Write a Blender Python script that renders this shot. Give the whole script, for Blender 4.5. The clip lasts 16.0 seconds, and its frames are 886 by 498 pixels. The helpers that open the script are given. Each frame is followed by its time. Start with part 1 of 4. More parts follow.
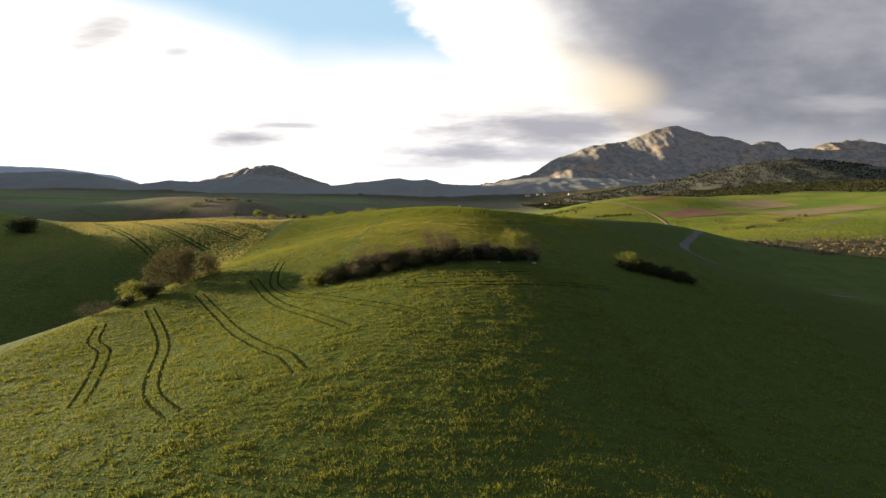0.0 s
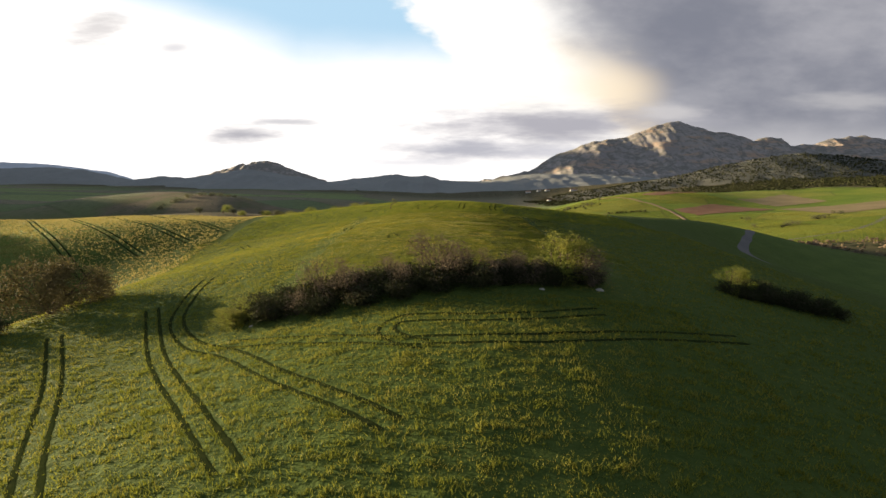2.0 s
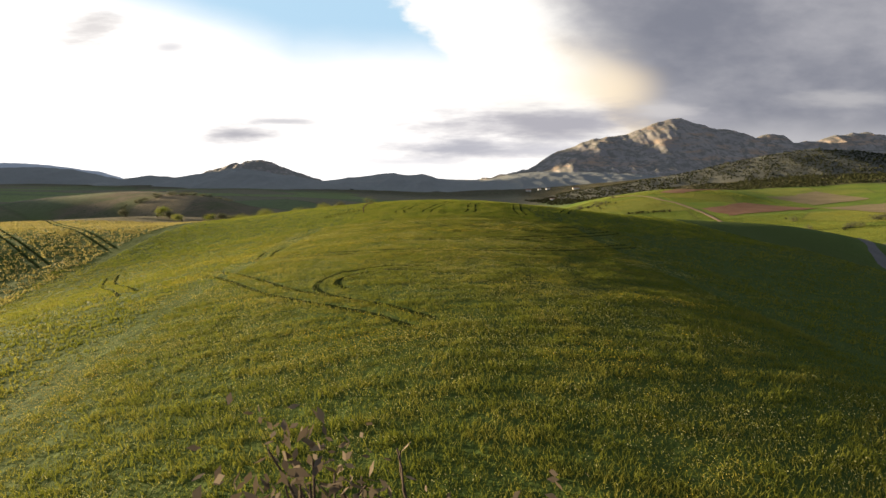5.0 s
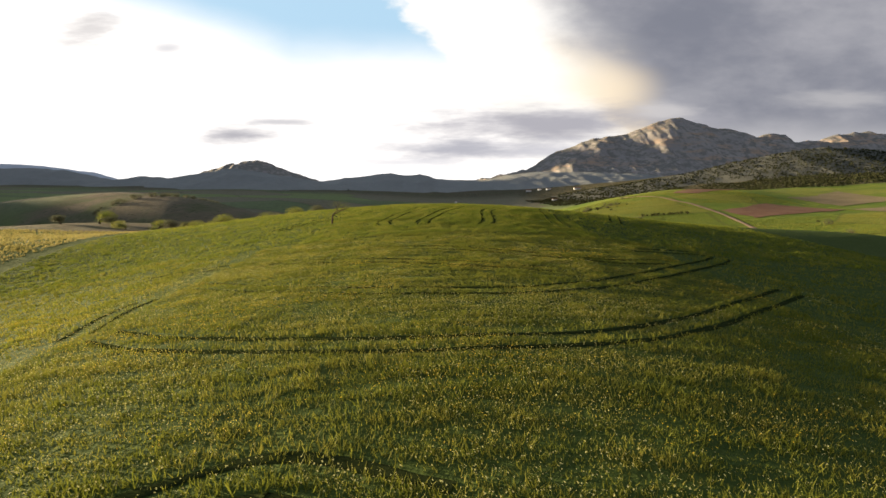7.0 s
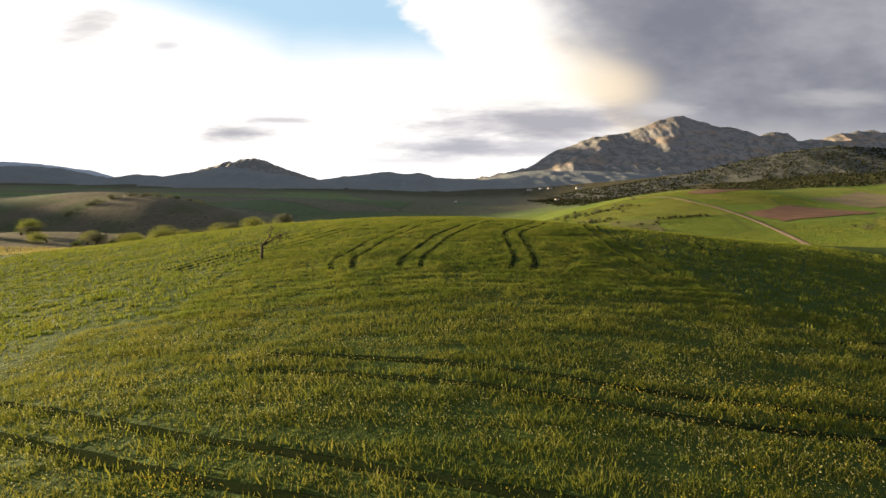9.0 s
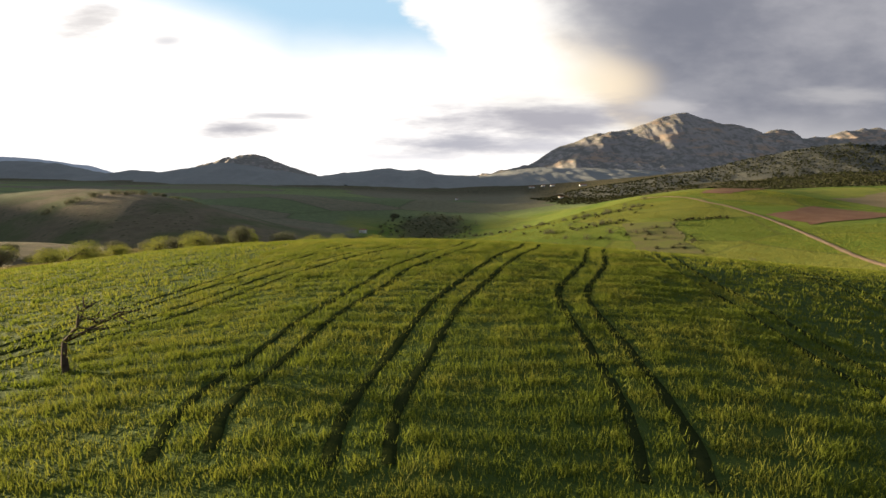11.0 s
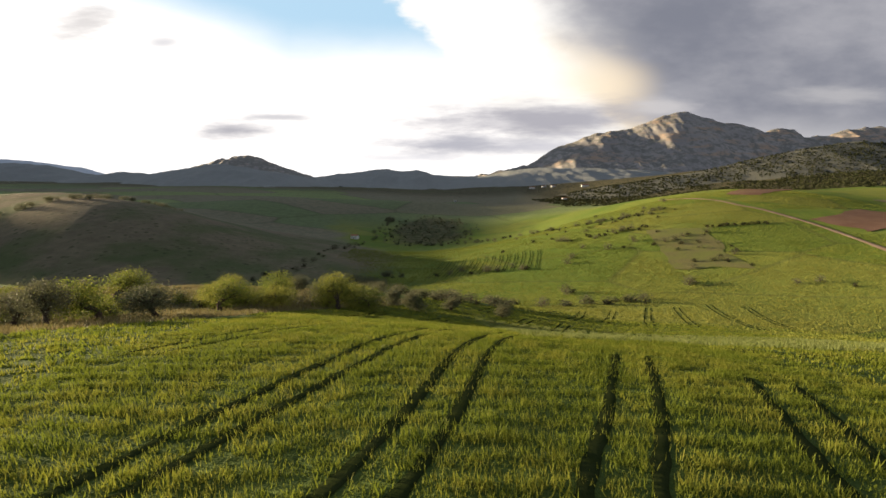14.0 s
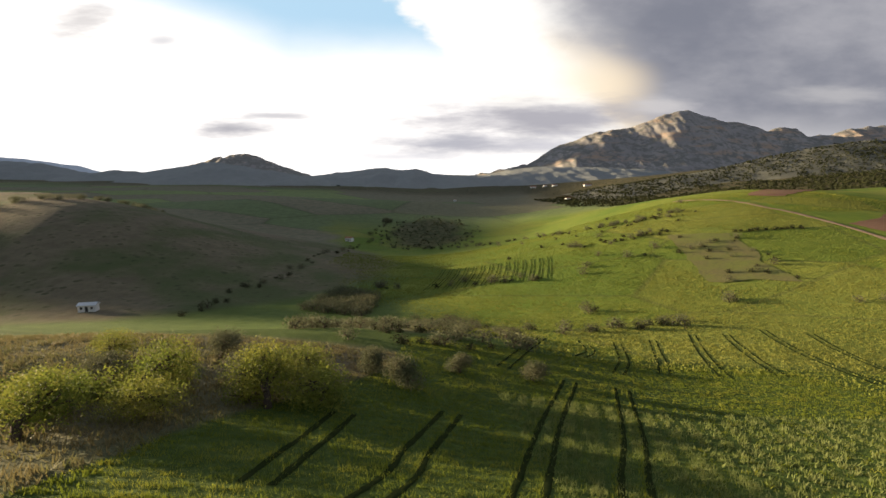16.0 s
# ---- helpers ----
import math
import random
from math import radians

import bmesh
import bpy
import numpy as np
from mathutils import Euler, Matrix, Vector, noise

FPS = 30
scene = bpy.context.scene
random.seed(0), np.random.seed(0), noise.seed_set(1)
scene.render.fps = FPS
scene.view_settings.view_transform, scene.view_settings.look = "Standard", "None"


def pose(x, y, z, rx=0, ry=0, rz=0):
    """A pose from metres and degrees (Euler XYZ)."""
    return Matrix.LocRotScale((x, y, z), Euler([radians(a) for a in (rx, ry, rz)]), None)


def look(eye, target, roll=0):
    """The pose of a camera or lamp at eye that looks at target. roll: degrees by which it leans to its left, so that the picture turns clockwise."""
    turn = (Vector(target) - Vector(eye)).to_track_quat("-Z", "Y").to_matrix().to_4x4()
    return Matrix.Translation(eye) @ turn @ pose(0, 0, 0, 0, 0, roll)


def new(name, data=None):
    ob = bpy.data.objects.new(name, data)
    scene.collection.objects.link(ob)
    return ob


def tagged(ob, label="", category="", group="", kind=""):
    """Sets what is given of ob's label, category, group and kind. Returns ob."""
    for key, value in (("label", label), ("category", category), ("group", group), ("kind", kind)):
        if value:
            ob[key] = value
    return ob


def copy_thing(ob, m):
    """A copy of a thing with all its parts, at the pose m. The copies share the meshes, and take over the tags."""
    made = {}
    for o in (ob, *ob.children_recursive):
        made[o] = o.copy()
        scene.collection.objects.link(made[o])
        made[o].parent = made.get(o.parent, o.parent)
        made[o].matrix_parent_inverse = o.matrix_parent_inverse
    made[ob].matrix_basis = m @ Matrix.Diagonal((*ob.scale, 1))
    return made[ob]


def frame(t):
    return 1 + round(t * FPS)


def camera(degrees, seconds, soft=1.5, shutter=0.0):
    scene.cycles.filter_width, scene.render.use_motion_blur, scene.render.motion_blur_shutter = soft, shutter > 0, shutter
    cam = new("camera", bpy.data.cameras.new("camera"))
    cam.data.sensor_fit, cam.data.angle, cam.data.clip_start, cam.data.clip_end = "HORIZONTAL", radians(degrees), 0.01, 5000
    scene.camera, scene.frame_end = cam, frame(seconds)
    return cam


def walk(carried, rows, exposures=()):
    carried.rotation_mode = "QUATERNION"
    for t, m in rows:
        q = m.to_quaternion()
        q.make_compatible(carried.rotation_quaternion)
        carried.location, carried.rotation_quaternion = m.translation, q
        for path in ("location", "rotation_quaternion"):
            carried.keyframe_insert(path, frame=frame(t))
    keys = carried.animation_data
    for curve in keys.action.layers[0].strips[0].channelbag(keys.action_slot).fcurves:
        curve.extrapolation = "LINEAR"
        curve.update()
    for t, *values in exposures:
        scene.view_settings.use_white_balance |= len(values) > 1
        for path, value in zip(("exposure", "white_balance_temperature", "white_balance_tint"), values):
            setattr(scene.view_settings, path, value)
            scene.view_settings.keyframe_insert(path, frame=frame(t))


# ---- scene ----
cam = camera(84.1, 16.0, shutter=0.02)
METRES, EYE, TILT, LEAN, TURN = 250.0, 20.0, -6.4, 0.0, 0.0
ROWS = [
    (0.0, 0.0, 0.0, 0.0, -0.0, 0.0, -0.0),
    (0.5, -0.0004, 0.0386, 0.0015, -0.05, -0.12, 0.0),
    (1.0, -0.0009, 0.0786, 0.003, -0.1, -0.22, -0.0),
    (1.5, -0.0017, 0.1194, 0.0056, -0.15, -0.33, -0.03),
    (2.0, -0.0026, 0.1597, 0.0098, -0.18, -0.36, -0.02),
    (2.5, -0.0031, 0.1993, 0.0145, -0.21, -0.42, 0.02),
    (3.0, -0.0032, 0.238, 0.0186, -0.26, -0.44, 0.02),
    (3.5, -0.0033, 0.2757, 0.0218, -0.33, -0.51, 0.0),
    (6.0, -0.0054, 0.4413, 0.0362, -0.58, -0.42, 0.35),
    (6.5, -0.0059, 0.4728, 0.0404, -0.62, -0.41, 0.35),
    (7.0, -0.0061, 0.5042, 0.0444, -0.67, -0.41, 0.34),
    (7.5, -0.0061, 0.5361, 0.0487, -0.73, -0.43, 0.37),
    (8.0, -0.006, 0.5683, 0.0531, -0.8, -0.4, 0.42),
    (10.5, -0.0052, 0.6863, 0.0765, -0.67, -0.98, 0.02),
    (11.0, -0.0052, 0.7134, 0.0799, -0.7, -0.99, 0.06),
    (11.5, -0.0052, 0.7411, 0.0834, -0.72, -0.98, 0.14),
    (12.0, -0.0052, 0.7675, 0.0868, -0.76, -0.95, 0.2),
    (12.5, -0.0056, 0.7955, 0.0901, -0.81, -0.88, 0.3),
    (13.0, -0.0061, 0.8238, 0.0941, -0.86, -0.93, 0.28),
    (13.5, -0.0063, 0.8522, 0.098, -0.9, -0.94, 0.27),
    (14.0, -0.0064, 0.8805, 0.1019, -0.96, -0.91, 0.31),
    (14.5, -0.0065, 0.9087, 0.1059, -0.99, -0.96, 0.28),
    (15.0, -0.0067, 0.9362, 0.1094, -1.02, -0.96, 0.3),
    (15.5, -0.0071, 0.964, 0.1132, -1.05, -1.01, 0.25),
    (16.0, -0.0072, 0.9922, 0.1169, -1.07, -1.03, 0.23),
]
walk(cam, [(t, pose(0, 0, EYE, TILT, LEAN, TURN) @ pose(METRES * x, METRES * y, METRES * z, 90 + pitch, roll, yaw)) for t, x, y, z, yaw, pitch, roll in ROWS])

# ---- light: low evening sun on the left, sky with broken cloud ----
SUN_AZ, SUN_EL = radians(68), radians(7.4)      # left of straight ahead, above the horizon
sun_way = Vector((-math.sin(SUN_AZ) * math.cos(SUN_EL), math.cos(SUN_AZ) * math.cos(SUN_EL), math.sin(SUN_EL)))
sun = new("sun", bpy.data.lights.new("sun", "SUN"))
sun.data.energy, sun.data.angle, sun.data.color = 5.0, radians(0.6), (1.0, 0.78, 0.48)
sun.matrix_world = look((0, 0, 300), Vector((0, 0, 300)) - sun_way)
scene.view_settings.exposure = 1.64

world = bpy.data.worlds.new("evening_sky")
scene.world = world
world.use_nodes = True
WT = world.node_tree
WT.nodes.clear()


class Net:
    """Short hand for writing node trees."""

    def __init__(self, tree):
        self.t = tree

    def put(self, slot, value):
        if hasattr(value, "is_output"):
            self.t.links.new(value, slot)
        elif isinstance(value, (tuple, list)) and len(value) == 3 and slot.type == "RGBA":
            slot.default_value = (*value, 1.0)
        else:
            slot.default_value = value

    def node(self, kind, **settings):
        n = self.t.nodes.new(kind)
        for k, v in settings.items():
            setattr(n, k, v)
        return n

    def m(self, op, a, b=0.0, clamp=False):
        n = self.node("ShaderNodeMath", operation=op, use_clamp=clamp)
        self.put(n.inputs[0], a)
        self.put(n.inputs[1], b)
        return n.outputs[0]

    def ramp(self, x, lo, hi):
        n = self.node("ShaderNodeMapRange", interpolation_type="SMOOTHSTEP")
        self.put(n.inputs["Value"], x)
        n.inputs["From Min"].default_value, n.inputs["From Max"].default_value = lo, hi
        return n.outputs["Result"]

    def mix(self, f, a, b, how="MIX"):
        n = self.node("ShaderNodeMix", data_type="RGBA", blend_type=how)
        self.put(n.inputs[0], f)
        self.put(n.inputs[6], a)
        self.put(n.inputs[7], b)
        return n.outputs[2]

    def noise(self, vec, scale, detail=4.0, rough=0.55, out="Fac"):
        n = self.node("ShaderNodeTexNoise")
        if vec is not None:
            self.put(n.inputs["Vector"], vec)
        n.inputs["Scale"].default_value, n.inputs["Detail"].default_value, n.inputs["Roughness"].default_value = scale, detail, rough
        return n.outputs[out]

    def join(self, x, y, z=0.0):
        n = self.node("ShaderNodeCombineXYZ")
        for s, v in zip(n.inputs, (x, y, z)):
            self.put(s, v)
        return n.outputs[0]

    def split(self, v):
        n = self.node("ShaderNodeSeparateXYZ")
        self.put(n.inputs[0], v)
        return n.outputs


W = Net(WT)
way = W.node("ShaderNodeTexCoord").outputs["Generated"]
dx, dy, dz = W.split(way)
ahead = W.m("MAXIMUM", dy, 0.08)
sx, sy = W.m("DIVIDE", dx, ahead), W.m("DIVIDE", dz, ahead)
flat = W.join(W.m("MULTIPLY", sx, 1.0), W.m("MULTIPLY", sy, 2.2))
puff = W.m("SUBTRACT", W.noise(flat, 5.0, 7.0, 0.58), 0.5)
puff2 = W.m("SUBTRACT", W.noise(flat, 2.2, 5.0, 0.5), 0.5)
wisp = W.m("SUBTRACT", W.noise(W.join(W.m("MULTIPLY", sx, 1.0), W.m("MULTIPLY", sy, 5.0)), 6.0, 6.0, 0.6), 0.5)


def blot(cx, cy, rx, ry, rag=0.5, grain=None):
    """A soft round of cloud in the sky, ragged by the noise."""
    u = W.m("DIVIDE", W.m("SUBTRACT", sx, cx), rx)
    v = W.m("DIVIDE", W.m("SUBTRACT", sy, cy), ry)
    r = W.m("SQRT", W.m("ADD", W.m("MULTIPLY", u, u), W.m("MULTIPLY", v, v)))
    r = W.m("ADD", r, W.m("MULTIPLY", wisp if grain is None else grain, -rag * 4))
    return W.ramp(r, 1.35, 0.1)


clear = W.node("ShaderNodeTexSky", sky_type="NISHITA", sun_disc=False)
clear.sun_elevation, clear.sun_rotation, clear.dust_density, clear.air_density = SUN_EL, -SUN_AZ, 1.5, 1.0
deep = W.mix(0.75, W.mix(1.0, clear.outputs[0], (0.10, 0.10, 0.10), "MULTIPLY"), (0.58, 0.86, 1.10))
# white haze low down and towards the sun, blue above it
lean = W.m("SUBTRACT", sy, W.m("MULTIPLY", W.m("MAXIMUM", W.m("SUBTRACT", -0.28, sx), 0.0), 0.32))
blue = W.ramp(W.m("ADD", lean, W.m("MULTIPLY", puff2, 0.10)), 0.20, 0.32)
sky = W.mix(blue, (1.25, 1.2, 1.16), deep)
# the great cloud bank on the right: white rim, warm lining, grey body
edge = W.m("ADD", W.m("ADD", sx, 0.103), W.m("MULTIPLY", W.m("SUBTRACT", sy, 0.373), 0.877))
edge = W.m("ADD", edge, W.m("MULTIPLY", puff, 0.22))
sky = W.mix(W.ramp(edge, 0.0, 0.05), sky, (1.12, 1.08, 1.03))
sky = W.mix(W.m("MULTIPLY", W.ramp(edge, 0.20, 0.30), W.m("MULTIPLY", W.ramp(sy, 0.33, 0.22), 0.8)), sky, (1.0, 0.80, 0.52))
body = W.mix(W.ramp(W.m("ADD", puff2, W.m("MULTIPLY", puff, 0.8)), -0.30, 0.34), (0.22, 0.23, 0.28), (0.44, 0.435, 0.47))
body = W.mix(W.ramp(sy, 0.16, 0.06), body, (0.55, 0.54, 0.56))
sky = W.mix(W.ramp(W.m("ADD", edge, W.m("MULTIPLY", puff2, 0.15)), 0.21, 0.42), sky, body)
sky = W.mix(W.m("MULTIPLY", blot(0.20, 0.205, 0.17, 0.06, 0.18, puff), 0.9), sky, (1.14, 1.08, 1.0))
sky = W.mix(W.m("MULTIPLY", blot(0.34, 0.20, 0.10, 0.05, 0.15, puff), 0.6), sky, (1.02, 0.84, 0.60))
# low banks under the bright gap
for cx, cy, rx, ry, rag, tone, much in (
    (0.22, 0.130, 0.30, 0.040, 0.45, (0.42, 0.41, 0.46), 0.95), (0.06, 0.080, 0.20, 0.026, 0.45, (0.46, 0.46, 0.52), 0.95),
    (0.30, 0.075, 0.16, 0.022, 0.6, (0.66, 0.65, 0.70), 0.8), (-0.08, 0.056, 0.14, 0.010, 0.5, (0.75, 0.74, 0.78), 0.7),
    (-0.665, 0.318, 0.075, 0.034, 0.7, (0.62, 0.59, 0.59), 0.75), (-0.52, 0.277, 0.040, 0.012, 0.35, (0.70, 0.69, 0.72), 0.8),
    (-0.40, 0.110, 0.080, 0.021, 0.6, (0.46, 0.45, 0.49), 0.95), (-0.31, 0.136, 0.085, 0.008, 0.6, (0.60, 0.59, 0.62), 0.85),
    (0.80, 0.175, 0.10, 0.02, 0.5, (0.62, 0.60, 0.60), 0.5), (0.45, 0.155, 0.06, 0.02, 0.6, (0.70, 0.67, 0.66), 0.6),
):
    sky = W.mix(W.m("MULTIPLY", blot(cx, cy, rx, ry, rag), much), sky, tone)
# behind and overhead: the same broken evening cloud
back = W.noise(way, 2.5, 6.0, 0.55)
rest = W.mix(W.ramp(back, 0.4, 0.65), (0.20, 0.225, 0.28), (0.34, 0.39, 0.47))
sky = W.mix(W.ramp(dy, 0.12, 0.42), rest, sky)
sky = W.mix(W.ramp(dz, 0.42, 0.75), sky, rest)
ground_tone = W.mix(W.ramp(dz, -0.02, 0.0), (0.05, 0.06, 0.03), sky)
bg = W.node("ShaderNodeBackground")
W.put(bg.inputs["Color"], ground_tone)
bg.inputs["Strength"].default_value = 0.33
WT.links.new(bg.outputs[0], W.node("ShaderNodeOutputWorld").inputs["Surface"])


# ---- materials ----
def material(name, rough=0.8):
    mat = bpy.data.materials.new(name)
    mat.use_nodes = True
    n = Net(mat.node_tree)
    shader = mat.node_tree.nodes["Principled BSDF"]
    shader.inputs["Roughness"].default_value = rough
    shader.inputs["Specular IOR Level"].default_value = 0.25
    return mat, n, shader


def bumped(n, shader, height, strength, distance):
    b = n.node("ShaderNodeBump")
    b.inputs["Strength"].default_value, b.inputs["Distance"].default_value = strength, distance
    n.put(b.inputs["Height"], height)
    n.t.links.new(b.outputs[0], shader.inputs["Normal"])


def place(n):
    return n.node("ShaderNodeNewGeometry").outputs["Position"]


def leafy(name, tones, glow=0.45, rough=0.6):
    """Foliage: tones vary from leaf to leaf; light passes through the blades."""
    mat, n, shader = material(name, rough)
    shader.inputs["Specular IOR Level"].default_value = 0.08
    rnd = n.node("ShaderNodeNewGeometry").outputs["Random Per Island"]
    patch = n.noise(place(n), 0.35, 3.0)
    c = n.mix(rnd, tones[0], tones[1])
    c = n.mix(n.ramp(patch, 0.42, 0.62), c, n.mix(rnd, tones[1], tones[2]))
    tree = n.node("ShaderNodeObjectInfo").outputs["Random"]
    c = n.mix(n.m("MULTIPLY", tree, 0.35), c, tones[2])
    n.put(shader.inputs["Base Color"], c)
    thin = n.node("ShaderNodeBsdfTranslucent")
    n.put(thin.inputs["Color"], c)
    both = n.node("ShaderNodeMixShader")
    both.inputs[0].default_value = glow
    n.t.links.new(shader.outputs[0], both.inputs[1])
    n.t.links.new(thin.outputs[0], both.inputs[2])
    n.t.links.new(both.outputs[0], n.t.nodes["Material Output"].inputs["Surface"])
    return mat


def spotted(name, a, b, c, big, small, bump=0.3, rough=0.9, dist=0.05):
    """Soil, rock, bark and plaster: two scales of stain and a fine relief."""
    mat, n, shader = material(name, rough)
    p = place(n)
    col = n.mix(n.ramp(n.noise(p, big, 5.0), 0.3, 0.7), a, b)
    fine = n.noise(p, small, 6.0, 0.65)
    col = n.mix(n.ramp(fine, 0.5, 0.72), col, c)
    n.put(shader.inputs["Base Color"], col)
    shader.inputs["Specular IOR Level"].default_value = 0.05 if rough > 0.5 else 0.4
    bumped(n, shader, fine, bump, dist)
    return mat


M_WHEAT = leafy("young_wheat", ((0.084, 0.132, 0.013), (0.14, 0.18, 0.021), (0.215, 0.215, 0.036)), 0.45)
M_MEADOW = leafy("flowering_meadow_grass", ((0.122, 0.15, 0.018), (0.175, 0.19, 0.025), (0.24, 0.225, 0.042)), 0.42)
M_PASTURE = leafy("sunlit_pasture", ((0.135, 0.165, 0.028), (0.17, 0.195, 0.034), (0.22, 0.22, 0.048)), 0.4)


def pasture():
    mat = M_PASTURE
    n = Net(mat.node_tree)
    shader = mat.node_tree.nodes["Principled BSDF"]
    c = shader.inputs["Base Color"].links[0].from_socket
    which, border = parcels(n)
    c = n.mix(n.ramp(which, 0.25, 0.45), n.mix(0.35, c, (0.10, 0.155, 0.03)), c)
    c = n.mix(n.ramp(which, 0.6, 0.75), c, n.mix(0.3, c, (0.25, 0.23, 0.065)))
    c = n.mix(n.m("MULTIPLY", n.ramp(border, 0.03, 0.006), 0.3), c, (0.09, 0.09, 0.04))
    n.put(shader.inputs["Base Color"], c)
    for q in mat.node_tree.nodes:
        if q.bl_idname == "ShaderNodeBsdfTranslucent":
            n.put(q.inputs["Color"], c)


M_DRYGRASS = leafy("dry_grass", ((0.16, 0.13, 0.06), (0.22, 0.18, 0.09), (0.14, 0.15, 0.05)), 0.35)
M_GOLD = leafy("ripening_pale_crop", ((0.21, 0.19, 0.055), (0.28, 0.245, 0.075), (0.34, 0.29, 0.10)), 0.42)
M_PETAL = leafy("yellow_petals", ((0.62, 0.42, 0.02), (0.72, 0.52, 0.03), (0.70, 0.60, 0.15)), 0.3)
M_HEAD = leafy("pale_seed_heads", ((0.34, 0.32, 0.12), (0.46, 0.46, 0.18), (0.55, 0.52, 0.22)), 0.35)
M_PALECROP = leafy("pale_flowering_crop", ((0.11, 0.15, 0.035), (0.15, 0.185, 0.055), (0.20, 0.22, 0.085)), 0.4)
M_LEAF = leafy("almond_leaves", ((0.10, 0.14, 0.025), (0.17, 0.20, 0.035), (0.24, 0.23, 0.05)), 0.45)
M_OLIVE = leafy("olive_leaves", ((0.07, 0.085, 0.045), (0.11, 0.12, 0.065), (0.15, 0.14, 0.08)), 0.3)
M_DARKLEAF = leafy("dark_shrub_leaves", ((0.022, 0.03, 0.012), (0.036, 0.042, 0.018), (0.055, 0.055, 0.026)), 0.15, 0.85)
M_TWIG = leafy("dry_twigs", ((0.10, 0.078, 0.058), (0.15, 0.118, 0.085), (0.20, 0.16, 0.11)), 0.2, 0.85)
M_BROWNLEAF = leafy("olive_brown_leaves", ((0.075, 0.065, 0.03), (0.11, 0.095, 0.042), (0.145, 0.12, 0.055)), 0.25, 0.8)
M_BARK = spotted("bark", (0.06, 0.045, 0.035), (0.11, 0.085, 0.065), (0.03, 0.025, 0.02), 3.0, 22.0, 0.6)
# rut soil, with the shade of the standing crop put into its colour
M_SHADESOIL = spotted("shade_dark_rut_soil", (0.020, 0.028, 0.009), (0.029, 0.037, 0.013), (0.014, 0.020, 0.006), 0.8, 9.0, 0.5)
M_SHADESOIL.node_tree.nodes["Principled BSDF"].inputs["Specular IOR Level"].default_value = 0.0
M_TILLED = spotted("tilled_red_soil", (0.17, 0.095, 0.06), (0.22, 0.13, 0.085), (0.13, 0.08, 0.05), 0.06, 0.9, 0.6, dist=0.3)
M_PALESOIL = spotted("pale_tilled_soil", (0.23, 0.18, 0.11), (0.17, 0.14, 0.08), (0.13, 0.14, 0.05), 0.05, 0.7, 0.6, dist=0.3)
M_PLOT = spotted("weedy_plot", (0.15, 0.135, 0.06), (0.145, 0.16, 0.045), (0.10, 0.10, 0.045), 0.08, 0.8, 0.6, dist=0.3)
M_TRACK = spotted("gravel_track", (0.12, 0.118, 0.12), (0.155, 0.15, 0.145), (0.09, 0.085, 0.075), 0.15, 3.0, 0.4)
M_DIRTROAD = spotted("dirt_road", (0.20, 0.14, 0.10), (0.25, 0.185, 0.13), (0.12, 0.11, 0.06), 0.12, 2.0, 0.4)
M_WALL = spotted("whitewashed_wall", (0.74, 0.73, 0.70), (0.80, 0.79, 0.77), (0.62, 0.60, 0.56), 0.4, 6.0, 0.15)
M_ROOF = spotted("clay_roof_tiles", (0.30, 0.15, 0.09), (0.38, 0.20, 0.13), (0.22, 0.13, 0.09), 0.5, 5.0, 0.5)
M_SHEET = spotted("pale_sheet_roof", (0.55, 0.57, 0.60), (0.62, 0.64, 0.66), (0.45, 0.46, 0.48), 0.5, 5.0, 0.2)
M_DARKPANE = spotted("dark_window", (0.03, 0.03, 0.035), (0.04, 0.04, 0.045), (0.02, 0.02, 0.02), 1.0, 5.0, 0.1, 0.3)
M_STONE = spotted("pale_field_stone", (0.33, 0.31, 0.28), (0.42, 0.40, 0.36), (0.22, 0.21, 0.18), 1.5, 8.0, 0.6)


def parcels(n, scale=0.0145):
    """Field by field: a random number for each parcel of the patchwork, and the width of its border."""
    x, y, z = n.split(place(n))
    out = []
    for kind in ("F1", "DISTANCE_TO_EDGE"):
        v = n.node("ShaderNodeTexVoronoi", feature=kind, voronoi_dimensions="2D")
        n.put(v.inputs["Vector"], n.join(n.m("ADD", n.m("MULTIPLY", x, 0.8), n.m("MULTIPLY", y, 0.35)), n.m("SUBTRACT", n.m("MULTIPLY", y, 1.25), n.m("MULTIPLY", x, 0.3))))
        v.inputs["Scale"].default_value = scale
        out.append(v.outputs["Color" if kind == "F1" else "Distance"])
    return n.split(out[0])[0], out[1]


